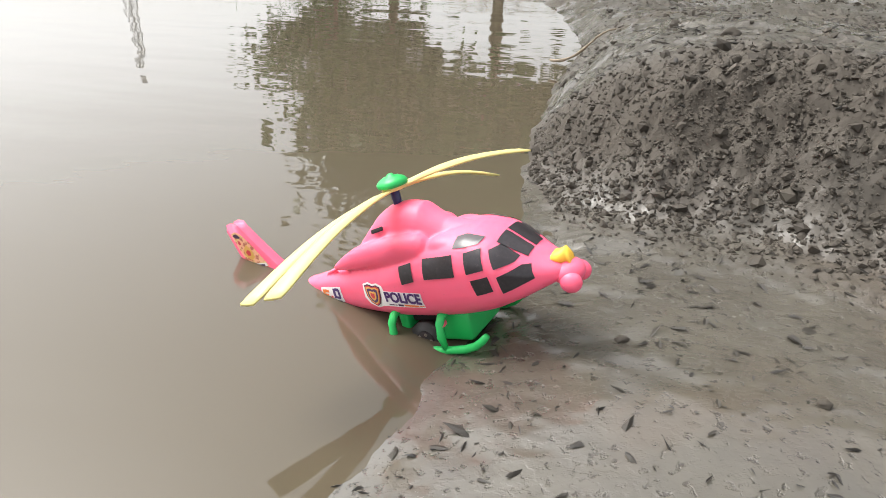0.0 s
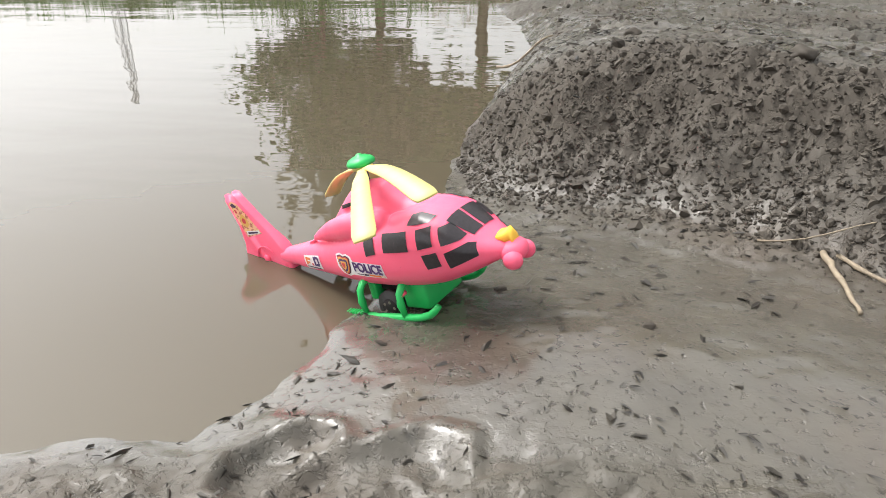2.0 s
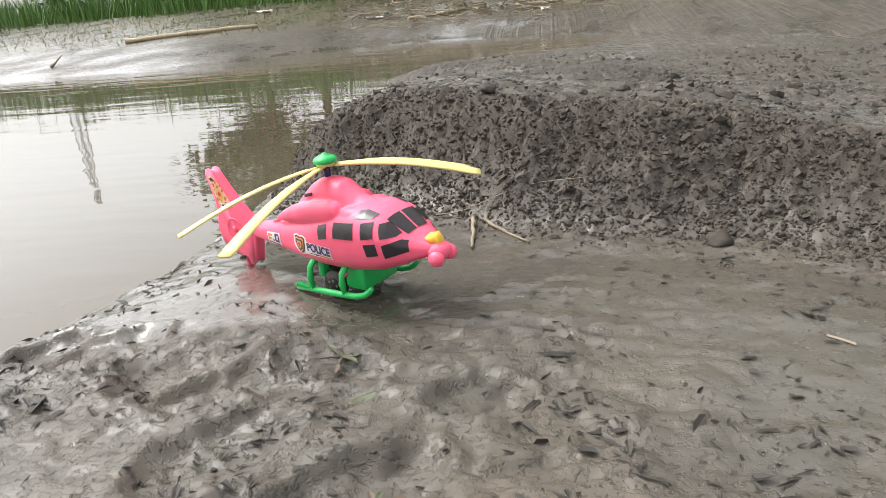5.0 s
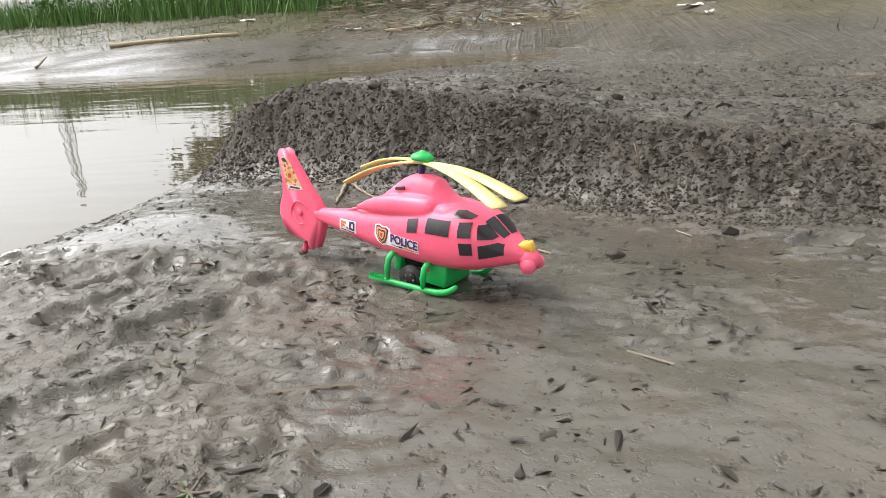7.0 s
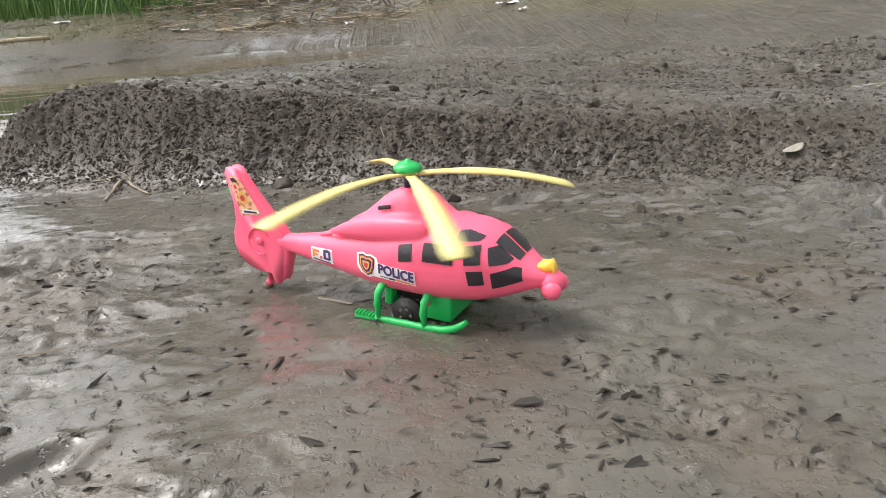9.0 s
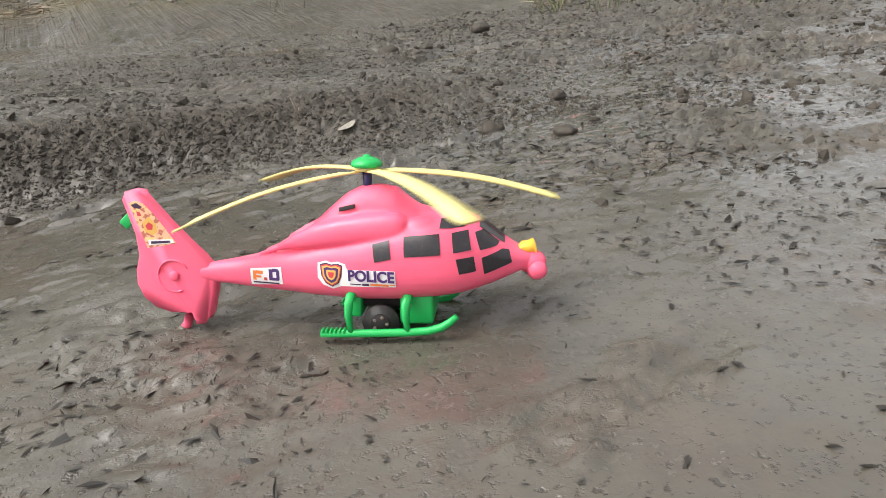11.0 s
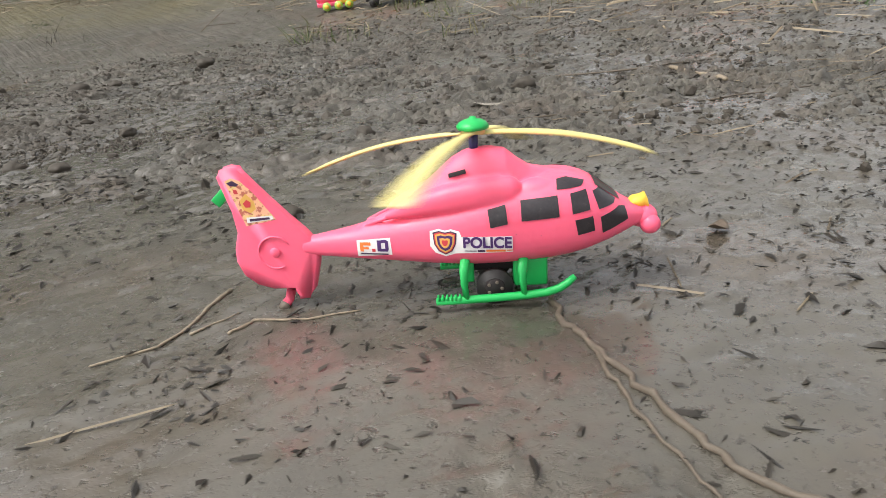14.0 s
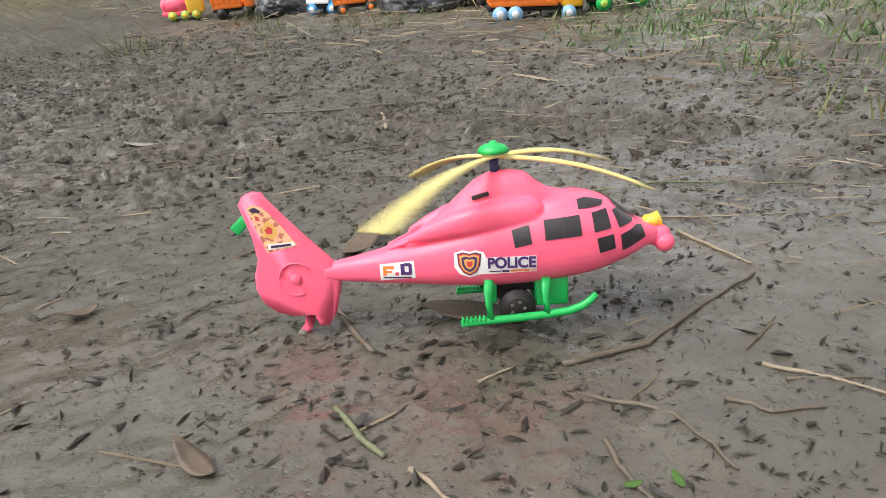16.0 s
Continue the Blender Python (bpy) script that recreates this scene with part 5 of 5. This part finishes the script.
# litter
for lx, ly, sx, sy, col in ((-3.768, 10.4, 0.22, 0.12, PAPER), (-1.91, 9.62, 0.22, 0.10, PAPER), (2.08, 7.15, 0.25, 0.14, PAPER), (2.30, 7.40, 0.14, 0.10, PAPER), (0.35, 9.3, 0.12, 0.07, PAPER), (2.1, 6.5, 0.10, 0.06, PAPER)):
    bm = bmesh.new()
    g = [[bm.verts.new((sx * (i / 6 - 0.5), sy * (j / 4 - 0.5), 0.02 + 0.035 * noise.noise(Vector((i * 0.7 + lx, j * 0.9, ly))))) for j in range(5)] for i in range(7)]
    for i in range(6):
        for j in range(4):
            bm.faces.new((g[i][j], g[i + 1][j], g[i + 1][j + 1], g[i][j + 1]))
    r = bmesh.ops.extrude_face_region(bm, geom=list(bm.faces))
    bmesh.ops.translate(bm, vec=(0, 0, 0.002), verts=[v for v in r["geom"] if isinstance(v, bmesh.types.BMVert)])
    ob = new("litter_scrap", mesh_of("litter_scrap", bm, col))
    ob.matrix_basis = pose(lx, ly, ground_at(lx, ly) + 0.002, 0, 0, rnd.uniform(-40, 40))
    tagged(ob, "crumpled white scrap of plastic litter", "litter")


# ---- plants beyond the pond ----
def leaf_cloud(name, centre_list, count, leaf_size, mat, seed):
    r = np.random.default_rng(seed)
    c = np.array(centre_list)
    pick = r.integers(0, len(c), count)
    p = c[pick, :3] + r.normal(size=(count, 3)) * c[pick, 3:4] * np.array([1, 1, 0.7]) * 0.55
    s = leaf_size * r.uniform(0.6, 1.3, count)
    return soup(name, LEAF_V, LEAF_F, p, np.stack([s, s * 0.8, s], 1), r.uniform(0, 6.28, count), mat, 0.05, 0.7)


def build_tree(h, seed):
    r = random.Random(seed)
    tr = thing("tree", "broad leafy green tree beyond the field", "tree", group="trees behind the field")
    bm = bmesh.new()
    pts = [(0, 0, 0), (0.05, 0.03, h * 0.18), (-0.06, 0.08, h * 0.36), (0.04, 0.0, h * 0.60)]
    tube(bm, pts, [0.17, 0.14, 0.11, 0.06], 10)
    part("trunk", bm, BARK, tr)
    puffs = []
    for k in range(13):
        a, u = k * 2.4 + r.uniform(-0.4, 0.4), r.uniform(0.22, 0.62)
        base = Vector((0, 0, h * u))
        tip = base + Vector((math.cos(a), math.sin(a), 0)) * h * r.uniform(0.16, 0.30) + Vector((0, 0, h * r.uniform(0.08, 0.28)))
        bm = bmesh.new()
        tube(bm, [base, base.lerp(tip, 0.5) + Vector((0, 0, 0.1)), tip], [0.06, 0.04, 0.015], 7)
        part("limb", bm, BARK, tr)
        puffs.append((*tip, h * r.uniform(0.13, 0.22)))
        puffs.append((*base.lerp(tip, 0.6), h * 0.12))
    puffs.append((0, 0, h * 0.85, h * 0.18))
    cr = leaf_cloud("crown", puffs, 5200, 0.20, LEAFGREEN, seed)
    cr.parent = tr
    return tr


trees = [build_tree(7.6, 3), build_tree(6.6, 8)]
spots = [(-6.0, 15.2, 0.62), (-4.9, 16.0, 0.98), (-2.4, 15.4, 1.06), (0.3, 16.4, 1.0), (3.0, 15.6, 1.1), (6.0, 15.0, 0.95), (9.5, 14.2, 1.05), (13.5, 12.5, 1.0)]
for i, (tx, ty, sc) in enumerate(spots):
    m = pose(tx, ty, ground_at(tx, ty) - 0.05, 0, 0, 77 * i)
    if i < 2:
        trees[i].matrix_basis = m @ Matrix.Diagonal((sc, sc, sc, 1))
    else:
        c = copy_thing(trees[i % 2], m)
        c.scale = (sc, sc, sc * (1 + 0.06 * (i % 3)))


def build_shrub(seed):
    r = random.Random(seed)
    sh = thing("shrub", "leafy dark green broad-leaved shrub at the field edge", "shrub", group="shrubs at the field edge")
    puffs = []
    for k in range(7):
        a = k * 0.9 + r.uniform(-0.2, 0.2)
        tip = Vector((0.35 * math.cos(a), 0.35 * math.sin(a), r.uniform(0.5, 1.15)))
        bm = bmesh.new()
        tube(bm, [(0.04 * math.cos(a), 0.04 * math.sin(a), 0), tip * 0.5, tip], [0.016, 0.012, 0.006], 6)
        part("stem", bm, TWIGGREEN, sh)
        puffs += [(*tip, 0.30), (*(tip * 0.6), 0.28), (*(tip * 0.3), 0.25)]
    cr = leaf_cloud("foliage", puffs, 420, 0.085, LEAFGREEN, seed)
    cr.parent = sh
    return sh


shrub = build_shrub(4)
rs = random.Random(9)
first = True
for i in range(16):
    tx = -8.6 + 0.48 * i + rs.uniform(-0.1, 0.1)
    ty = 12.6 + 0.09 * i + rs.uniform(-0.15, 0.25)
    m = pose(tx, ty, ground_at(tx, ty) - 0.02, 0, 0, 60 * i)
    if first:
        shrub.matrix_basis, first = m @ Matrix.Diagonal((0.7, 0.7, 0.7, 1)), False
    else:
        c = copy_thing(shrub, m)
        k = 0.50 + 0.35 * rs.random()
        c.scale = (k, k, k)

# weeds standing in the trampled mud
for wx, wy, hgt, nb in ((2.60, 5.15, 0.20, 9), (3.62, 3.05, 0.16, 26), (3.70, 2.72, 0.13, 20), (3.75, 1.80, 0.12, 14), (4.35, 2.6, 0.12, 24), (4.6, 3.3, 0.13, 24), (4.2, -0.3, 0.10, 20), (3.9, -0.62, 0.10, 18), (4.5, 1.75, 0.10, 22), (4.55, 2.1, 0.10, 20)):
    r = np.random.default_rng(int(wx * 100))
    p = np.stack([r.normal(size=nb) * 0.07, r.normal(size=nb) * 0.07, np.zeros(nb)], 1)
    hh = hgt * r.uniform(0.5, 1.1, nb)
    ob = soup("weed_tuft", BLADE_V, BLADE_F, p, np.stack([hh * 0.9, np.full(nb, 0.005), hh], 1), r.uniform(0, 6.28, nb), GRASS if wx > 3 else BIT, 0.1, 0.25)
    ob.matrix_basis = pose(wx, wy, ground_at(wx, wy) - 0.004)
    tagged(ob, "small weed tuft rooted in trampled mud", "weed", group="weed tufts", kind="stuff")


# ---- lattice mast far off, mirrored in the pond ----
def build_mast():
    mast = thing("lattice_mast", "tall grey steel lattice mast in the distance", "mast", pose(-34, 45, 0.3))
    steel = speckled("galvanised_steel", (0.30, 0.31, 0.32), 0.5, 0.15, 8)
    hgt, w0, w1 = 11.5, 0.50, 0.12
    for sx in (-1, 1):
        for sy in (-1, 1):
            bm = bmesh.new()
            rod(bm, (sx * w0, sy * w0, 0), (sx * w1, sy * w1, hgt), 0.045, 0.03, 6)
            part("leg", bm, steel, mast)
    for k in range(9):
        z0, z1 = hgt * k / 9, hgt * (k + 1) / 9
        a, b = w0 + (w1 - w0) * k / 9, w0 + (w1 - w0) * (k + 1) / 9
        bm = bmesh.new()
        for q in range(4):
            c0, c1 = [(-1, -1), (1, -1), (1, 1), (-1, 1)][q], [(-1, -1), (1, -1), (1, 1), (-1, 1)][(q + 1) % 4]
            rod(bm, (c0[0] * a, c0[1] * a, z0), (c1[0] * b, c1[1] * b, z1), 0.016, n=5)
            rod(bm, (c1[0] * a, c1[1] * a, z0), (c0[0] * b, c0[1] * b, z1), 0.016, n=5)
        part("bracing", bm, steel, mast)


build_mast()

# ---- toys parked on the grassy slope ----
T_ORANGE = toy_plastic("orange_toy_plastic", (0.85, 0.20, 0.03))
T_YELLOW = toy_plastic("amber_toy_plastic", (0.90, 0.45, 0.03))
T_BLUE = toy_plastic("blue_toy_plastic", (0.05, 0.30, 0.62))
T_WHITE = toy_plastic("white_toy_plastic", (0.75, 0.76, 0.78))
T_LIME = toy_plastic("lime_toy_plastic", (0.40, 0.60, 0.10))
T_PALEBLUE = toy_plastic("pale_blue_toy_plastic", (0.25, 0.48, 0.70))
BAG = speckled("black_plastic_sheet", (0.030, 0.031, 0.035), 0.35, 0.3, 20)


def slope_pose(x, y, turn):
    e = 0.12
    dx = (ground_at(x + e, y) - ground_at(x - e, y)) / (2 * e)
    dy = (ground_at(x, y + e) - ground_at(x, y - e)) / (2 * e)
    n = Vector((-dx, -dy, 1)).normalized()
    a = Vector((math.cos(radians(turn)), math.sin(radians(turn)), 0))
    b = n.cross(a).normalized()
    a = b.cross(n)
    z = ground_at(x, y) + 0.004
    return Matrix(((a.x, b.x, n.x, x), (a.y, b.y, n.y, y), (a.z, b.z, n.z, z), (0, 0, 0, 1)))


def wheels(tv, xs, half, r, mat, cap):
    for x in xs:
        for s in (-1, 1):
            bm = bmesh.new()
            rod(bm, (x, s * (half - 0.012), r), (x, s * (half + 0.012), r), r, n=22)
            bmesh.ops.bevel(bm, geom=[e for e in bm.edges if abs((e.verts[0].co - e.verts[1].co).y) < 1e-5], offset=r * 0.12, segments=2, affect="EDGES")
            w = part("wheel", bm, mat, tv)
            bm = bmesh.new()
            rod(bm, (x, s * (half + 0.010), r), (x, s * (half + 0.016), r), r * 0.55, r * 0.45, 14)
            part("hub_cap", bm, cap, w)


def toy_truck(label, m, length, bodymat, cabmat, wheelmat, capmat, axles=3, tray=True, scale=1.0):
    tv = thing("toy_truck", label, "toy truck", m @ Matrix.Diagonal((scale, scale, scale, 1)))
    half = 0.075
    bm = bmesh.new()
    box(bm, (0, 0, 0.055), (length, 0.11, 0.022), 0.004)
    part("chassis", bm, DARK, tv)
    bm = bmesh.new()
    box(bm, (length * 0.38, 0, 0.115), (length * 0.22, 0.15, 0.11), 0.012)
    cab = part("cab", bm, cabmat, tv)
    for s in (-1, 1):
        bm = bmesh.new()
        box(bm, (length * 0.40, s * 0.0755, 0.135), (length * 0.11, 0.004, 0.045), 0.0015)
        part("side_window", bm, BLACKFILM, cab)
    bm = bmesh.new()
    box(bm, (length * 0.49, 0, 0.135), (0.004, 0.12, 0.05), 0.0015)
    part("windscreen", bm, BLACKFILM, cab)
    bm = bmesh.new()
    box(bm, (-length * 0.13, 0, 0.085), (length * 0.72, 0.15, 0.035), 0.008)
    body = part("bed", bm, bodymat, tv)
    if tray:
        for s in (-1, 1):
            bm = bmesh.new()
            box(bm, (-length * 0.13, s * 0.07, 0.135), (length * 0.72, 0.010, 0.085), 0.004)
            side = part("side_board", bm, bodymat, body)
            for k in range(6):
                bm = bmesh.new()
                box(bm, (-length * 0.13 + length * 0.72 * (k / 5 - 0.5) * 0.92, s * 0.077, 0.135), (0.010, 0.006, 0.080), 0.002)
                part("rib", bm, bodymat, side)
        bm = bmesh.new()
        box(bm, (-length * 0.485, 0, 0.135), (0.010, 0.15, 0.085), 0.004)
        part("tail_board", bm, bodymat, body)
    xs = [length * 0.34, -length * 0.22, -length * 0.38] if axles == 3 else [length * 0.32, -length * 0.30]
    wheels(tv, xs, half, 0.036, wheelmat, capmat)
    return tv


# broadside to the track, standing on the slope
toy_truck("orange and yellow toy truck with pale blue wheels", slope_pose(4.94, 1.16, -40), 0.46, T_ORANGE, T_YELLOW, T_PALEBLUE, T_WHITE)
toy_truck("orange toy dump truck with black wheels", slope_pose(4.69, 3.79, -35), 0.30, T_ORANGE, T_ORANGE, RUBBER, DARK, axles=2)
toy_truck("orange slatted toy lorry on the slope", slope_pose(5.05, 2.77, -35), 0.30, T_ORANGE, T_ORANGE, RUBBER, T_ORANGE, axles=2)
toy_truck("blue and white toy car on the slope", slope_pose(5.00, 3.05, -60), 0.24, T_WHITE, T_BLUE, T_BLUE, T_WHITE, axles=2, tray=False)
toy_truck("toy tractor with green wheels on the slope", slope_pose(5.24, 0.88, -38), 0.30, T_ORANGE, DARK, GREEN, T_LIME, axles=2, tray=False)


def toy_train():
    tv = thing("toy_train", "pink and yellow toy train engine with lime wheels", "toy train", slope_pose(4.43, 4.06, 150))
    bm = bmesh.new()
    rod(bm, (-0.02, 0, 0.10), (0.13, 0, 0.10), 0.055, n=24)
    part("boiler", bm, PINK, tv)
    bm = bmesh.new()
    box(bm, (-0.08, 0, 0.12), (0.12, 0.13, 0.16), 0.012)
    part("cab", bm, BEAK, tv)
    bm = bmesh.new()
    box(bm, (0.03, 0, 0.045), (0.26, 0.10, 0.03), 0.006)
    part("frame", bm, PINK, tv)
    bm = bmesh.new()
    rod(bm, (0.09, 0, 0.14), (0.09, 0, 0.21), 0.018, 0.028, 18)
    part("chimney", bm, T_LIME, tv)
    bm = bmesh.new()
    ball(bm, (0.135, 0, 0.10), (0.03, 0.05, 0.05))
    part("snout", bm, PINK, tv)
    wheels(tv, [-0.08, 0.0, 0.09], 0.055, 0.032, T_LIME, BEAK)


toy_train()
toy2 = toy_truck("small pink toy car on the slope", slope_pose(5.24, 1.74, -25), 0.22, PINK, PINK, RUBBER, DARK, axles=2, tray=False)
for bx, by, br, turn in ((4.93, 3.47, 0.20, 20), (5.12, 2.32, 0.22, 70), (5.18, 1.99, 0.16, 0)):
    bm = bmesh.new()
    bmesh.ops.create_icosphere(bm, subdivisions=5, radius=1.0)
    for v in bm.verts:
        p = v.co.copy()
        k = 1 + 0.30 * noise.noise(p * 1.4 + Vector((bx * 5, by * 3, 0))) + 0.16 * abs(noise.noise(p * 4.2 + Vector((by * 5, 0, 0)))) + 0.05 * noise.noise(p * 11)
        v.co = Vector((p.x * k * 1.15, p.y * k * 0.8, max(p.z * k * 0.62, -0.25))) * br
    ob = new("plastic_bag", mesh_of("plastic_bag", bm, BAG))
    ob.matrix_basis = pose(bx, by, ground_at(bx, by) + 0.22 * br, 0, 0, turn)
    tagged(ob, "crumpled black plastic bag on the slope", "plastic bag")


# ---- what moves ----
def motions():
    walk(HELI, [
        (0.0, pose(-0.246, 1.391, -0.054, 0.3, -17.4, -15.3)),
        (0.5, pose(-0.239, 1.387, -0.051, 1.6, -16.5, -19.7)),
        (1.0, pose(-0.217, 1.379, -0.044, -2.8, -16.0, -22.7)),
        (1.5, pose(-0.192, 1.363, -0.039, 0.1, -15.7, -19.0)),
        (2.0, pose(-0.173, 1.354, -0.034, 3.7, -13.7, -22.2)),
        (2.5, pose(-0.161, 1.348, -0.027, 4.6, -12.6, -21.6)),
        (3.0, pose(-0.082, 1.308, 0.003, 2.0, -16.5, -22.8)),
        (3.5, pose(0.006, 1.270, 0.000, 0.9, -5.5, -23.4)),
        (4.0, pose(0.051, 1.244, 0.003, 4.1, -4.9, -22.1)),
        (4.2, pose(0.057, 1.245, 0.002, 4.2, -4.1, -23.4)),
        (6.3, pose(0.400, 1.064, -0.005, -1.5, 2.2, -28.5)),
        (6.5, pose(0.438, 1.030, -0.008, 0.3, 2.4, -27.9)),
        (7.0, pose(0.520, 0.984, -0.016, -3.8, 5.9, -24.7)),
        (7.5, pose(0.576, 0.944, -0.013, -3.6, 5.6, -28.3)),
        (8.0, pose(0.665, 0.872, -0.011, 3.6, 2.9, -30.5)),
        (8.5, pose(0.766, 0.800, -0.013, 0.9, 3.3, -31.9)),
        (9.0, pose(0.882, 0.733, -0.016, -0.2, 4.2, -30.6)),
        (9.5, pose(0.987, 0.648, -0.011, -1.4, 2.2, -26.9)),
        (10.0, pose(1.132, 0.561, -0.016, -3.4, 4.5, -33.9)),
        (10.2, pose(1.169, 0.548, -0.019, -11.6, 5.9, -32.1)),
        (12.3, pose(1.661, 0.165, -0.011, -2.9, 1.2, -39.9)),
        (12.5, pose(1.719, 0.119, -0.010, -2.3, 1.5, -40.0)),
        (13.0, pose(1.843, 0.015, -0.010, 3.2, 2.1, -37.8)),
        (13.5, pose(1.995, -0.103, -0.008, 0.1, 1.2, -38.7)),
        (14.0, pose(2.136, -0.220, -0.009, -1.4, 1.9, -40.2)),
        (14.5, pose(2.280, -0.329, -0.010, 3.4, 1.6, -37.2)),
        (15.0, pose(2.403, -0.447, -0.011, 1.3, 2.9, -37.4)),
        (15.5, pose(2.581, -0.550, -0.010, -0.2, 1.2, -36.9)),
        (16.0, pose(2.728, -0.670, 0.003, -5.2, -1.1, -40.9)),
    ])
    # for each blade: seconds, turn round the mast, lift of the tip
    turns = [
        [(0.00, 73, -7), (0.50, 90, -9), (1.00, 127, -20), (1.50, 131, -20), (2.00, 131, -20), (2.50, 145, -20), (3.00, 199, -18), (3.50, 335, -0), (4.00, 419, -13), (6.30, 837, -16), (6.50, 926, -18), (7.00, 1049, -2), (7.50, 1101, -14), (8.00, 986, -13), (8.50, 1501, -11), (9.00, 1842, -8), (9.50, 2312, -15), (10.00, 2773, -5), (12.50, 6502, -5), (13.00, 7339, -12), (13.50, 8092, -21), (14.00, 8893, -4), (14.50, 9616, -8), (15.00, 10315, -7), (15.50, 11168, -10), (16.00, 11923, -10)],
        [(0.00, 88, -15), (0.50, 104, -17), (1.00, 150, -20), (1.50, 151, -20), (2.00, 151, -19), (2.50, 163, -21), (3.00, 292, -10), (3.50, 349, -5), (4.00, 421, -17), (6.30, 927, -10), (6.50, 1033, -10), (7.00, 1057, 0), (7.50, 1156, -10), (8.00, 1016, -4), (8.50, 1539, -7), (9.00, 1932, -11), (9.50, 2415, -12), (10.00, 2830, -6), (12.50, 6576, -14), (13.00, 7460, -11), (13.50, 8222, -7), (14.00, 9017, -12), (14.50, 9723, -16), (15.00, 10450, -21), (15.50, 11252, -14), (16.00, 11996, -14)],
        [(0.00, 263, -8), (0.50, 274, -8), (1.00, 305, -4), (1.50, 310, -5), (2.00, 311, -4), (2.50, 322, -3), (3.00, 379, -14), (3.50, 521, -17), (4.00, 563, -16), (6.30, 1018, -1), (6.50, 1141, -10), (7.00, 1231, -15), (7.50, 1281, -20), (8.00, 1157, -1), (8.50, 1650, -16), (9.00, 2059, -2), (9.50, 2563, -21), (10.00, 2945, -10), (12.50, 6712, -8), (13.00, 7583, -20), (13.50, 8305, -9), (14.00, 9073, -14), (14.50, 9779, -12), (15.00, 10477, -0), (15.50, 11315, -15), (16.00, 12116, -8)],
        [(0.00, 273, -6), (0.50, 286, -4), (1.00, 330, 0), (1.50, 327, 0), (2.00, 328, 1), (2.50, 350, 2), (3.00, 452, -11), (3.50, 537, -15), (4.00, 575, -16), (6.30, 1038, -6), (6.50, 1213, -10), (7.00, 1241, -21), (7.50, 1371, -8), (8.00, 1251, -10), (8.50, 1723, -12), (9.00, 2111, -6), (9.50, 2579, -4), (10.00, 3020, -22), (12.50, 6756, -7), (13.00, 7623, -5), (13.50, 8399, -11), (14.00, 9161, -14), (14.50, 9856, -17), (15.00, 10630, -14), (15.50, 11432, -6), (16.00, 12259, -17)],
    ]
    for blade, rows in zip(BLADES, turns):
        steps = [rows[0]]
        for (t0, a0, l0), (t1, a1, l1) in zip(rows, rows[1:]):
            n = max(1, math.ceil(abs(a1 - a0) / 75))
            steps += [(t0 + (t1 - t0) * k / n, a0 + (a1 - a0) * k / n, l0 + (l1 - l0) * k / n) for k in range(1, n + 1)]
        walk(blade, [(t, Matrix.Translation(HUB) @ pose(0, 0, 0, 0, -lift, turn)) for t, turn, lift in steps])


motions()
